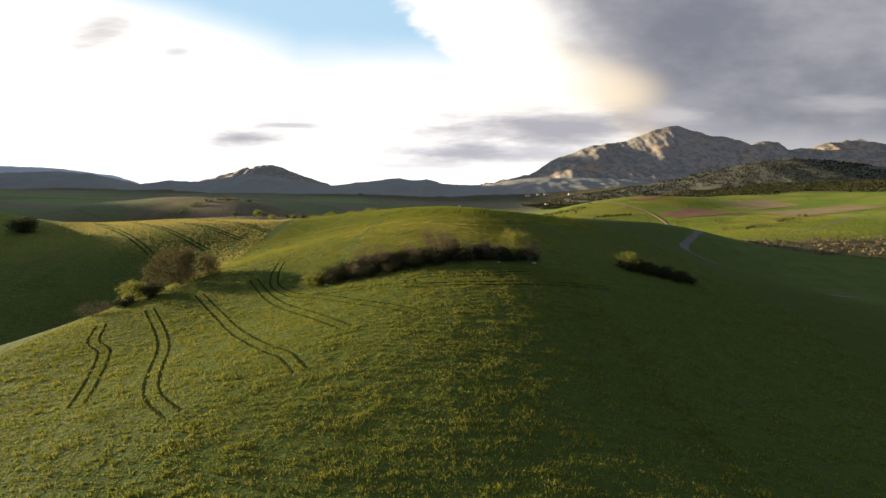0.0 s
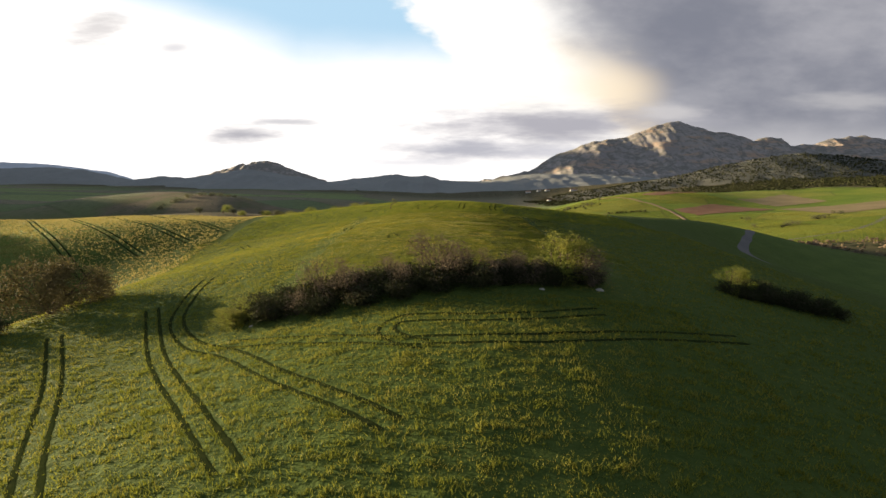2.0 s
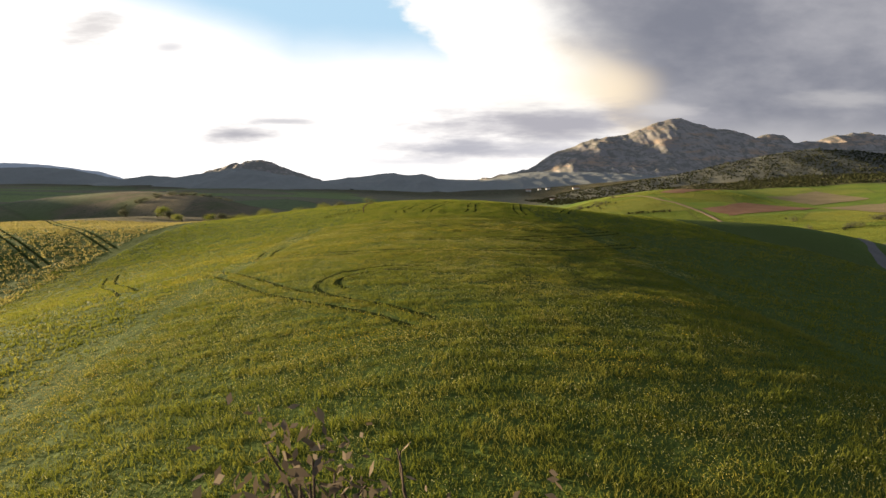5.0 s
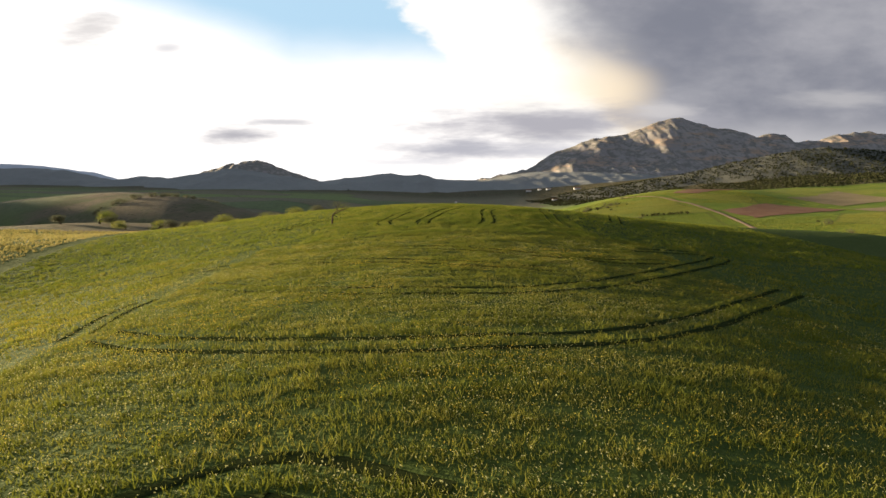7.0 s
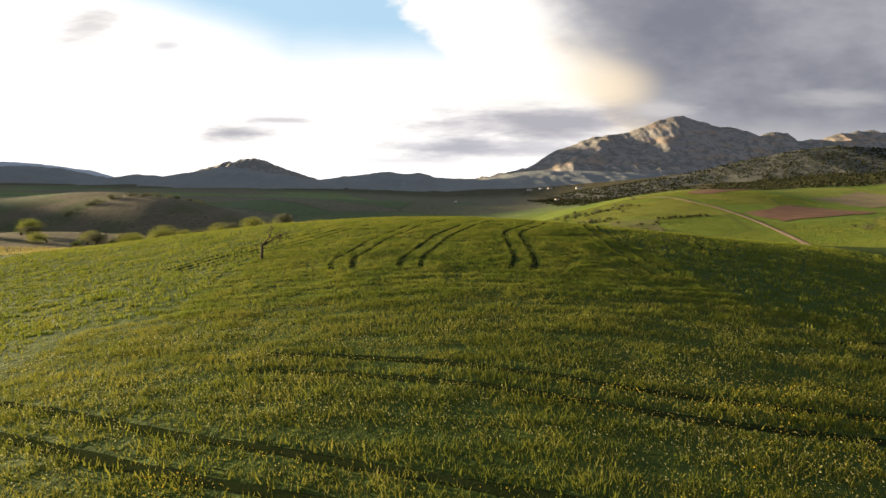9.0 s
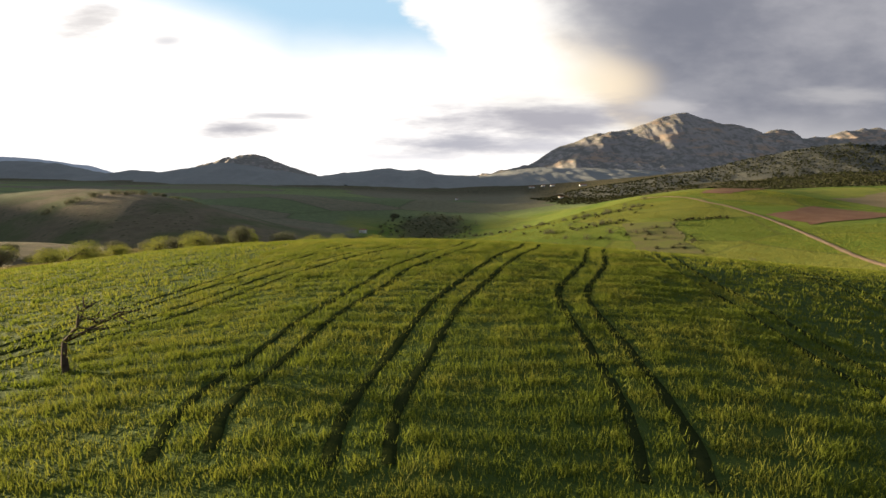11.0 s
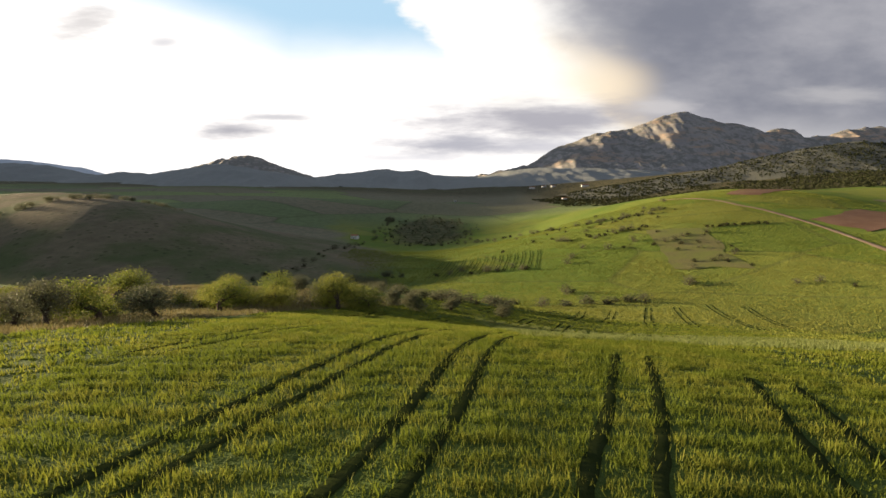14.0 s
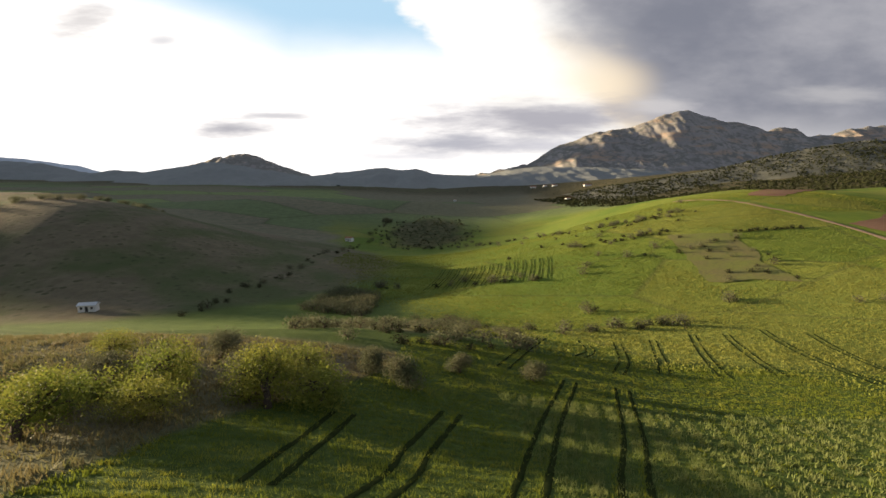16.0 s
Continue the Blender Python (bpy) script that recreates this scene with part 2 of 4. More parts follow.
def land_material():
    """The ground sheet: green crop, lime meadow, dry fallow and scrub by the cover attribute."""
    mat, n, shader = material("farmland", 0.95)
    shader.inputs["Specular IOR Level"].default_value = 0.05
    p = place(n)
    att = n.node("ShaderNodeAttribute", attribute_name="cover")
    dry, scrub, lime = n.split(att.outputs["Vector"])
    broad, mid, fine = n.noise(p, 0.018, 4.0), n.noise(p, 0.16, 5.0, 0.6), n.noise(p, 1.3, 5.0, 0.65)
    green = n.mix(n.ramp(mid, 0.3, 0.7), (0.08, 0.12, 0.032), (0.115, 0.16, 0.042))
    green = n.mix(n.m("MULTIPLY", n.ramp(broad, 0.45, 0.7), 0.5), green, (0.10, 0.125, 0.03))
    px, py, pz = n.split(p)
    rows = n.node("ShaderNodeTexWave", wave_type="BANDS", bands_direction="Y")
    n.put(rows.inputs["Vector"], n.join(n.m("MULTIPLY", px, 0.12), py, 0.0))
    rows.inputs["Scale"].default_value, rows.inputs["Distortion"].default_value, rows.inputs["Detail"].default_value, rows.inputs["Detail Scale"].default_value = 0.22, 6.0, 3.0, 0.6
    green = n.mix(n.m("MULTIPLY", rows.outputs["Fac"], 0.5), green, (0.065, 0.095, 0.025))
    plot, hem = parcels(n, 0.0062)
    # far parcels: patchwork tints, raised paler to stand for distance haze
    away = n.ramp(py, 480.0, 640.0)
    other = n.mix(n.ramp(plot, 0.42, 0.5), (0.18, 0.165, 0.11), (0.135, 0.175, 0.08))
    other = n.mix(n.ramp(plot, 0.68, 0.74), other, (0.18, 0.23, 0.085))
    green = n.mix(away, green, n.mix(n.m("MULTIPLY", n.ramp(mid, 0.4, 0.62), 0.45), other, (0.08, 0.095, 0.055)))
    green = n.mix(n.m("MULTIPLY", away, n.m("MULTIPLY", n.ramp(hem, 0.025, 0.005), 0.3)), green, (0.035, 0.04, 0.022))
    grass = n.mix(n.ramp(mid, 0.25, 0.75), (0.13, 0.17, 0.028), (0.19, 0.215, 0.04))
    grass = n.mix(n.ramp(broad, 0.40, 0.68), grass, (0.10, 0.155, 0.025))
    which, border = parcels(n)
    grass = n.mix(n.ramp(which, 0.25, 0.45), n.mix(0.35, grass, (0.10, 0.155, 0.03)), grass)
    grass = n.mix(n.ramp(which, 0.6, 0.75), grass, n.mix(0.3, grass, (0.23, 0.215, 0.06)))
    grass = n.mix(n.m("MULTIPLY", n.ramp(border, 0.03, 0.006), 0.35), grass, (0.075, 0.075, 0.035))
    fallow = n.mix(n.ramp(mid, 0.3, 0.7), (0.135, 0.108, 0.076), (0.18, 0.147, 0.10))
    fallow = n.mix(n.ramp(broad, 0.42, 0.62), fallow, (0.085, 0.10, 0.045))
    tuft = n.node("ShaderNodeTexVoronoi")
    n.put(tuft.inputs["Vector"], p)
    tuft.inputs["Scale"].default_value = 0.22
    fallow = n.mix(n.m("MULTIPLY", n.ramp(tuft.outputs["Distance"], 0.42, 0.2), n.m("MULTIPLY", n.ramp(mid, 0.45, 0.6), 0.75)), fallow, (0.045, 0.05, 0.026))
    bush = n.node("ShaderNodeTexVoronoi")
    n.put(bush.inputs["Vector"], p)
    bush.inputs["Scale"].default_value = 0.14
    wild = n.mix(n.ramp(bush.outputs["Distance"], 0.3, 0.55), (0.025, 0.03, 0.014), (0.09, 0.08, 0.045))
    col = n.mix(lime, green, grass)
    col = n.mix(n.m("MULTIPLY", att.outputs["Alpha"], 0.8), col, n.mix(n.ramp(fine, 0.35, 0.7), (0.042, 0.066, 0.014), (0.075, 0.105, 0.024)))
    col = n.mix(dry, col, fallow)
    col = n.mix(scrub, col, wild)
    col = n.mix(n.m("MULTIPLY", n.ramp(fine, 0.45, 0.8), 0.5), col, n.mix(1.0, col, (0.55, 0.55, 0.5), "MULTIPLY"))
    n.put(shader.inputs["Base Color"], col)
    bumped(n, shader, n.m("ADD", fine, n.m("MULTIPLY", mid, 2.0)), 0.95, 0.5)
    return mat


def rock_material(name, tones, wood, size):
    """Limestone with ledges; scrub holds on the gentler slopes."""
    mat, n, shader = material(name, 0.95)
    shader.inputs["Specular IOR Level"].default_value = 0.1
    p = place(n)
    x, y, z = n.split(p)
    big, fine = n.noise(p, 0.006 * size, 6.0, 0.6), n.noise(p, 0.03 * size, 7.0, 0.7)
    beds = n.noise(n.join(n.m("MULTIPLY", x, 0.3), n.m("MULTIPLY", y, 0.3), n.m("MULTIPLY", z, 1.6)), 0.02 * size, 5.0, 0.6)
    stone = n.mix(n.ramp(big, 0.35, 0.7), tones[0], tones[1])
    stone = n.mix(n.ramp(beds, 0.48, 0.66), stone, tones[2])
    steep = n.split(n.node("ShaderNodeNewGeometry").outputs["Normal"])[2]
    grown = n.ramp(n.m("ADD", steep, n.m("MULTIPLY", n.m("SUBTRACT", fine, 0.5), 1.4)), wood[3], wood[3] + 0.25)
    col = n.mix(grown, stone, n.mix(fine, wood[0], wood[1]))
    n.put(shader.inputs["Base Color"], col)
    bumped(n, shader, n.m("ADD", beds, fine), 0.9, wood[2])
    return mat


pasture()
M_LAND = land_material()
M_CRAG = rock_material("limestone_crag", ((0.30, 0.28, 0.27), (0.38, 0.35, 0.325), (0.42, 0.31, 0.23)), ((0.17, 0.168, 0.15), (0.23, 0.22, 0.20), 3.0, 0.72), 1.0)
# scrub tones lifted towards grey-blue to carry distance haze
M_WOODED = rock_material("scrub_covered_hill", ((0.12, 0.115, 0.10), (0.15, 0.14, 0.12), (0.17, 0.155, 0.13)), ((0.075, 0.082, 0.07), (0.14, 0.138, 0.115), 4.0, 0.2), 2.0)
# haze put into the colour: paler grey scrub for the farther hills
M_HAZYSCRUB = rock_material("haze_paled_scrub_hill", ((0.30, 0.30, 0.30), (0.35, 0.35, 0.345), (0.38, 0.375, 0.365)), ((0.19, 0.205, 0.20), (0.30, 0.305, 0.295), 4.0, 0.25), 2.0)
# aerial haze is mixed into this ridge's pale blue colours
M_HAZEBLUE = rock_material("haze_tinted_ridge", ((0.62, 0.66, 0.72), (0.68, 0.71, 0.77), (0.72, 0.75, 0.8)), ((0.52, 0.57, 0.65), (0.6, 0.64, 0.7), 8.0, 0.7), 1.0)


# ---- mesh helpers ----
def mesh_object(name, verts, faces, mat, parent=None, label="", smooth=True):
    me = bpy.data.meshes.new(name)
    me.from_pydata([tuple(map(float, v)) for v in verts], [], [tuple(map(int, f)) for f in faces])
    me.materials.append(mat)
    me.shade_smooth() if smooth else me.shade_flat()
    ob = new(name, me)
    if parent is not None:
        ob.parent = parent
    if label:
        ob["label"] = label
    return ob


def bulk_mesh(name, verts, loops, sides, mat, smooth=False):
    """A large mesh of faces that all have the same number of sides, from arrays."""
    me = bpy.data.meshes.new(name)
    count = len(loops) // sides
    me.vertices.add(len(verts))
    me.vertices.foreach_set("co", np.asarray(verts, np.float32).ravel())
    me.loops.add(len(loops))
    me.loops.foreach_set("vertex_index", np.asarray(loops, np.int32))
    me.polygons.add(count)
    me.polygons.foreach_set("loop_start", np.arange(0, count * sides, sides, dtype=np.int32))
    me.polygons.foreach_set("loop_total", np.full(count, sides, np.int32))
    me.update(calc_edges=True)
    me.materials.append(mat)
    me.shade_smooth() if smooth else me.shade_flat()
    return new(name, me)


def part(name, bm, mat, parent, label=""):
    me = bpy.data.meshes.new(name)
    bm.to_mesh(me)
    bm.free()
    me.materials.append(mat)
    ob = new(name, me)
    ob.parent = parent
    if label:
        ob["label"] = label
    return ob


def lattice(nx, ny):
    i, j = np.meshgrid(np.arange(nx - 1), np.arange(ny - 1), indexing="ij")
    a = (i * ny + j).ravel()
    return np.stack([a, a + ny, a + ny + 1, a + 1], -1).ravel()


def value_noise(x, y, seed=0):
    """Smooth noise in -1..1 on a unit lattice."""
    xi, yi = np.floor(x).astype(np.int64), np.floor(y).astype(np.int64)
    fx, fy = x - xi, y - yi
    fx, fy = fx * fx * (3 - 2 * fx), fy * fy * (3 - 2 * fy)

    def corner(i, j):
        k = (i * 374761393 + j * 668265263 + seed * 982451653) & 0xFFFFFFFF
        k = ((k ^ (k >> 13)) * 1274126177) & 0xFFFFFFFF
        return ((k ^ (k >> 16)) & 0xFFFF) / 32767.5 - 1

    a, b, c, d = corner(xi, yi), corner(xi + 1, yi), corner(xi, yi + 1), corner(xi + 1, yi + 1)
    return (a * (1 - fx) + b * fx) * (1 - fy) + (c * (1 - fx) + d * fx) * fy


def fbm(x, y, octaves=4, seed=0, ridged=False):
    total, amp = 0.0, 1.0
    for o in range(octaves):
        v = value_noise(x * 2 ** o + o * 17.3, y * 2 ** o - o * 9.1, seed + o)
        total = total + amp * ((1 - 2 * np.abs(v)) if ridged else v)
        amp *= 0.5
    return total / 2


def step(v, lo, hi):
    s = np.clip((v - lo) / (hi - lo), 0, 1)
    return s * s * (3 - 2 * s)


# ---- the land: rolling hills as swells of four sizes ----
SWELLS = []


def swells(radius, xs, ys, heights):
    k = iter(heights)
    SWELLS.extend((x, y, radius, next(k)) for x in xs for y in ys)


swells(800, (-1500, -500, 500, 1500), (-300, 700, 1700, 2700), [
        38.7, -10.5, 28.9, 11.0,
        -7.9, -6.4, 15.4, 7.8,
        -14.3, -13.5, -15.4, -13.9,
        9.8, 31.6, 52.8, 58.1,
])
swells(300, (-700, -350, 0, 350, 700), (0, 350, 700, 1050, 1500), [
        -26.4, -2.1, 19.6, -10.8, -2.5,
        14.5, 18.8, -24.3, 10.7, 8.3,
        -17.4, -0.1, -23.1, -5.0, -13.7,
        22.7, 9.6, 14.9, -2.9, -7.0,
        -27.2, 19.2, -0.7, 14.1, 26.9,
])
swells(95, (-360, -240, -120, 0, 120, 240, 360), (40, 160, 280, 400, 520, 660), [
        4.7, 12.6, 30.0, -51.9, -15.2, 33.8,
        20.7, -20.1, 13.1, -31.3, 44.9, -11.9,
        -18.6, -6.6, 26.3, -8.8, -2.9, 4.4,
        0.1, 22.3, 6.4, -5.4, -1.4, -9.6,
        15.6, -17.9, 6.7, -16.6, 16.5, -2.1,
        -7.3, -5.2, 3.9, -1.9, -2.2, 20.4,
        1.5, 2.5, -17.1, 5.4, -11.5, 0.7,
])
swells(32, (-115, -75, -35, 0, 35, 75, 115), (50, 90, 130, 170, 210, 250, 290, 330), [
        4.1, 0.7, -24.2, 5.3, 0.3, -2.2, -0.4, 5.0,
        0.8, 7.7, 12.7, -10.4, 3.7, -7.6, 0.8, -4.1,
        7.6, -10.6, -2.8, 0.5, -4.6, 1.2, 4.7, -1.3,
        0.4, 10.1, 7.6, -0.1, 4.0, 0.6, -8.0, 5.9,
        0.1, -3.7, -5.1, -0.9, -1.8, 3.3, 0.2, -3.5,
        -6.6, -1.3, 1.3, 5.6, 2.0, 1.6, -0.5, 2.8,
        -6.2, -1.1, -0.2, -7.5, -0.1, 9.8, -0.7, -4.1,
])
SWELLS += [(-235, 640, 85, 15.0), (-250, 940, 115, 21.0), (-40, 1010, 95, 14.0)]      # hills across the valley
SWELLS += [(50, 107, 24, 3.0), (-38, 279, 16, -2.8), (-66, 280, 20, -2.8), (-240, 232, 28, 12.0)]      # small knolls and hollows; the last, unseen, is added to shade the hillside


def land_height(x, y):
    x, y = np.asarray(x, float), np.asarray(y, float)
    z = np.zeros(np.broadcast(x, y).shape)
    for cx, cy, r, high in SWELLS:
        z = z + high * np.exp(-((x - cx) ** 2 + (y - cy) ** 2) / (2 * r * r))
    off = step(np.hypot(x * 0.9, y - 180), 260, 700)
    z = z + off * (5.0 * fbm(x / 190, y / 190, 3, 3) + 1.5 * fbm(x / 45, y / 45, 2, 8))
    return z + 0.10 * fbm(x / 3.5, y / 3.5, 2, 21)


def axis(near_lo, near_hi, gap, lo, hi, grow):
    a = list(np.arange(near_lo, near_hi + 1e-6, gap))
    s = gap
    while a[-1] < hi:
        s *= grow
        a.append(a[-1] + s)
    s = gap
    while a[0] > lo:
        s *= grow
        a.insert(0, a[0] - s)
    return np.array(a)


GX, GY = axis(-90, 110, 1.2, -7200, 3600, 1.05), axis(-10, 400, 1.2, -500, 7400, 1.026)
mx, my = np.meshgrid(GX, GY, indexing="ij")
GZ = land_height(mx, my)


def ground_z(x, y):
    x, y = np.asarray(x, float), np.asarray(y, float)
    i = np.clip(np.searchsorted(GX, x) - 1, 0, len(GX) - 2)
    j = np.clip(np.searchsorted(GY, y) - 1, 0, len(GY) - 2)
    u, v = (x - GX[i]) / (GX[i + 1] - GX[i]), (y - GY[j]) / (GY[j + 1] - GY[j])
    return (GZ[i, j] * (1 - u) + GZ[i + 1, j] * u) * (1 - v) + (GZ[i, j + 1] * (1 - u) + GZ[i + 1, j + 1] * u) * v


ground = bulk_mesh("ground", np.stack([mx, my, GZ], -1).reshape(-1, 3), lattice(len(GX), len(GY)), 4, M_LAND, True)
tagged(ground, "rolling green farmland with fallow and scrub slopes", "ground", kind="structure")
wob = 18 * fbm(mx / 60, my / 60, 3, 5)
# dry fallow: the shaded hill across the valley and the strip under the trees
dry = step(wob + 120 - np.hypot((mx + 190) / 1.5, (my - 560) / 1.3), 0, 14) * 0.9


def field_edge(x):
    """Where the wheat ends and the dry strip under the almond trees begins."""
    return np.interp(x, [-120, -60, -40, -27, -23, -20, -17.5, -11, -7, -5], [258, 253, 254, 257, 261, 271, 281, 292, 305, 340])


belt = field_edge(mx) + 0.08 * wob
dry = np.maximum(dry, step(my, belt, belt + 2) * step(-5 - mx, 0, 2) * step(318 + 0.4 * wob - my, 0, 8) * 0.85)
scrub = np.maximum.reduce([
    step(mx + my - 1120 + 1.8 * wob, 0, 30) * step(mx, 190, 260),                   # bushy hill on the right
    step(wob + 45 - np.hypot((mx - 215) / 1.7, my - 262), 0, 10) * 0.9,                        # bank beyond the track
    step(my, 1350, 1700) * 0.9,
    step(0.5 * wob + 26 - np.hypot((mx + 8) / 1.3, (my - 372) / 1.5), 0, 6) * 0.8,
    step(wob * 1.2 + 50 - np.hypot(mx + 10, (my - 800) / 2.2), 0, 20) * 0.85,
])
lime = step(mx * 0.8 + (my - 330) * 0.25 - 14 + 16 * fbm(mx / 25, my / 25, 3, 44), 0, 18) * step(my, 300, 330)
lime = np.maximum(lime * step(900 - my, 0, 150), step(-mx - 60, 0, 50) * step(my, 170, 200) * step(300 - my, 0, 20))
under = step(150 + wob - np.abs(mx), 0, 70) * step(345 + 0.3 * wob - my, 0, 14)     # darker green ground beneath the tall crop
cover = ground.data.attributes.new("cover", "FLOAT_COLOR", "POINT")
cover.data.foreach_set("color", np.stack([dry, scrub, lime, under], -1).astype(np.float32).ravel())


# ---- far ridges ----
def ridge(name, y0, crest, foot, front, rough, seed, mat, label, mesh_gap=12.0, back=400.0, bite=1.0):
    """A range whose skyline runs through the crest points (x, z) at distance y0; it falls forward to its foot."""
    cx, cz = np.array(crest, float).T
    xs = np.arange(cx[0], cx[-1], mesh_gap)
    ys = np.concatenate([np.linspace(-front, 0, int(front / mesh_gap / 1.2)), np.linspace(0, back, 8)[1:]])
    X, Y = np.meshgrid(xs, ys, indexing="ij")
    top = np.interp(X, cx, cz)
    s = np.where(Y < 0, 1 + Y / front, 1 - Y / back)
    jag = fbm(X / 160, Y / 160, 6, seed, True) * rough + fbm(X / 420, Y / 420, 3, seed + 9) * rough * 1.4
    spur = fbm(X / 95, Y / 340, 4, seed + 4, True) * rough * 1.2
    Z = foot + (top - foot) * np.clip(s, 0, 1) ** bite + (jag + spur) * np.clip(4 * s * (1.06 - s), 0, 1)
    Z = Z + 0.35 * rough * fbm(X / 35, Y / 35, 3, seed + 2)
    ob = bulk_mesh(name, np.stack([X, Y + y0, Z], -1).reshape(-1, 3), lattice(len(xs), len(ys)), 4, mat, True)
    tagged(ob, label, "mountain", kind="structure")

    def over(x, y):
        """The height of this range above a place, or far below where it does not stand."""
        i = np.clip(np.searchsorted(xs, x) - 1, 0, len(xs) - 2)
        j = np.clip(np.searchsorted(ys, y - y0) - 1, 0, len(ys) - 2)
        u, v = (x - xs[i]) / (xs[i + 1] - xs[i]), (y - y0 - ys[j]) / (ys[j + 1] - ys[j])
        z = (Z[i, j] * (1 - u) + Z[i + 1, j] * u) * (1 - v) + (Z[i, j + 1] * (1 - u) + Z[i + 1, j + 1] * u) * v
        return np.where((u < 0) | (u > 1) | (v < 0) | (v > 1), -999.0, z)

    return over


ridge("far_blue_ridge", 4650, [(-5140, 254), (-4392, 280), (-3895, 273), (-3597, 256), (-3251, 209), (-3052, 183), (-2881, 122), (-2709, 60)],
      40, 500, 12, 31, M_HAZEBLUE, "pale blue hazy mountain ridge on the horizon", 30)
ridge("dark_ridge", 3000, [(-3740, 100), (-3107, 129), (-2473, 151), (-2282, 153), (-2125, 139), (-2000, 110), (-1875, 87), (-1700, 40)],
      -20, 700, 12, 41, M_HAZYSCRUB, "dark grey scrubby ridge in evening shade", 16)
ridge("rocky_peak", 3400, [(-1800, 40), (-1662, 98), (-1477, 144), (-1357, 184), (-1335, 196), (-1317, 176), (-1272, 205), (-1180, 215), (-1108, 197),
      (-1000, 153), (-891, 119), (-740, 60)], 20, 500, 14, 51, M_CRAG, "grey flat-topped rocky peak in the distance", 9)
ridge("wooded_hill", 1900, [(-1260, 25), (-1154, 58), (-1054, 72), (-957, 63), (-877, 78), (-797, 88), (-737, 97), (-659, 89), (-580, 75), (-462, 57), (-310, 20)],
      -30, 520, 8, 61, M_HAZYSCRUB, "dark scrub-covered hill across the valley", 9)
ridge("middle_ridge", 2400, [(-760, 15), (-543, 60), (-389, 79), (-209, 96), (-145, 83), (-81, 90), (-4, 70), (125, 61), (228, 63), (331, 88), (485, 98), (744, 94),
      (978, 82), (1300, 40)], -30, 620, 8, 71, M_HAZYSCRUB, "low grey scrubby foothills below the mountain", 10)
ridge("limestone_mountain", 3000, [(150, 50), (419, 104), (517, 129), (694, 237), (904, 306), (1098, 331), (1226, 381), (1338, 422), (1403, 428), (1470, 402),
      (1586, 370), (1717, 360), (1851, 312), (1889, 331), (2014, 330), (2067, 289), (2215, 294), (2311, 326), (2507, 341), (2601, 325), (2846, 269), (3571, 87)],
      40, 560, 17, 81, M_CRAG, "craggy grey limestone mountain with a sunlit cliff", 8, 600, 1.25)

scrub_hill_z = ridge("scrub_hill", 1180, [(250, 2), (345, 20), (426, 31), (533, 51), (626, 71), (718, 90), (824, 104), (919, 98), (1052, 82), (1231, 58), (1506, 10)],
      -34, 430, 4, 95, M_WOODED, "rounded hill dotted with dark scrub", 6, 420, 1.0)


def unseen_shade_range():
    """Added unseen range on the sunward side keeping low sun off the valley floor."""
    u, v = np.meshgrid(np.linspace(0, 1.35, 120), np.linspace(-1, 1, 31), indexing="ij")
    x, y = -2350 - 1900 * u + 330 * v * 0.8, 1330 + 2300 * u + 330 * v * 0.6
    top = 1.176 * np.interp(u, [0, 0.025, 0.045, 0.15, 1.35], [262, 262, 254, 285, 690]) + 8 * fbm(u * 14, u * 0 + 3, 4, 12)
    z = 10 + (top - 10) * np.clip(1 - np.abs(v), 0, 1) ** 0.8 * step(u, 0, 0.012) * step(1.35 - u, 0, 0.05) + 14 * fbm(x / 130, y / 130, 4, 14, True)
    ob = bulk_mesh("unseen_shade_range", np.stack([x, y, z], -1).reshape(-1, 3), lattice(120, 31), 4, M_WOODED, True)
    tagged(ob, "added unseen range that shades the valley from the low sun", "mountain", kind="structure")

    # second unseen massif, added to shade the limestone mountain's lower slopes
    x, y = -4950 - 1700 * u + 500 * v * 0.8, 5050 + 1900 * u + 500 * v * 0.6
    z = (1068 + 139 * u + 60 * fbm(u * 14, u * 0 + 5, 4, 17)) * np.clip(1 - np.abs(v), 0, 1) ** 0.8 * step(u, 0, 0.02) + 20 * fbm(x / 150, y / 150, 4, 19, True)
    ob = bulk_mesh("unseen_shade_massif", np.stack([x, y, z], -1).reshape(-1, 3), lattice(120, 31), 4, M_WOODED, True)
    tagged(ob, "added unseen massif that shades the mountain's lower slopes", "mountain", kind="structure")


unseen_shade_range()


# ---- draped things: fields, roads, wheel tracks ----
def smooth_line(points, gap):
    """Points along a Catmull-Rom curve through the given ones, gap metres apart."""
    p = np.array(points, float)
    p = np.vstack([2 * p[0] - p[1], p, 2 * p[-1] - p[-2]])
    out = []
    for a, b, c, d in zip(p[:-3], p[1:-2], p[2:-1], p[3:]):
        for u in np.arange(0, 1, gap / max(np.linalg.norm(c - b), gap)):
            out.append(0.5 * (2 * b + (c - a) * u + (2 * a - 5 * b + 4 * c - d) * u * u + (3 * b - a - 3 * c + d) * u ** 3))
    out.append(p[-2])
    return np.array(out)


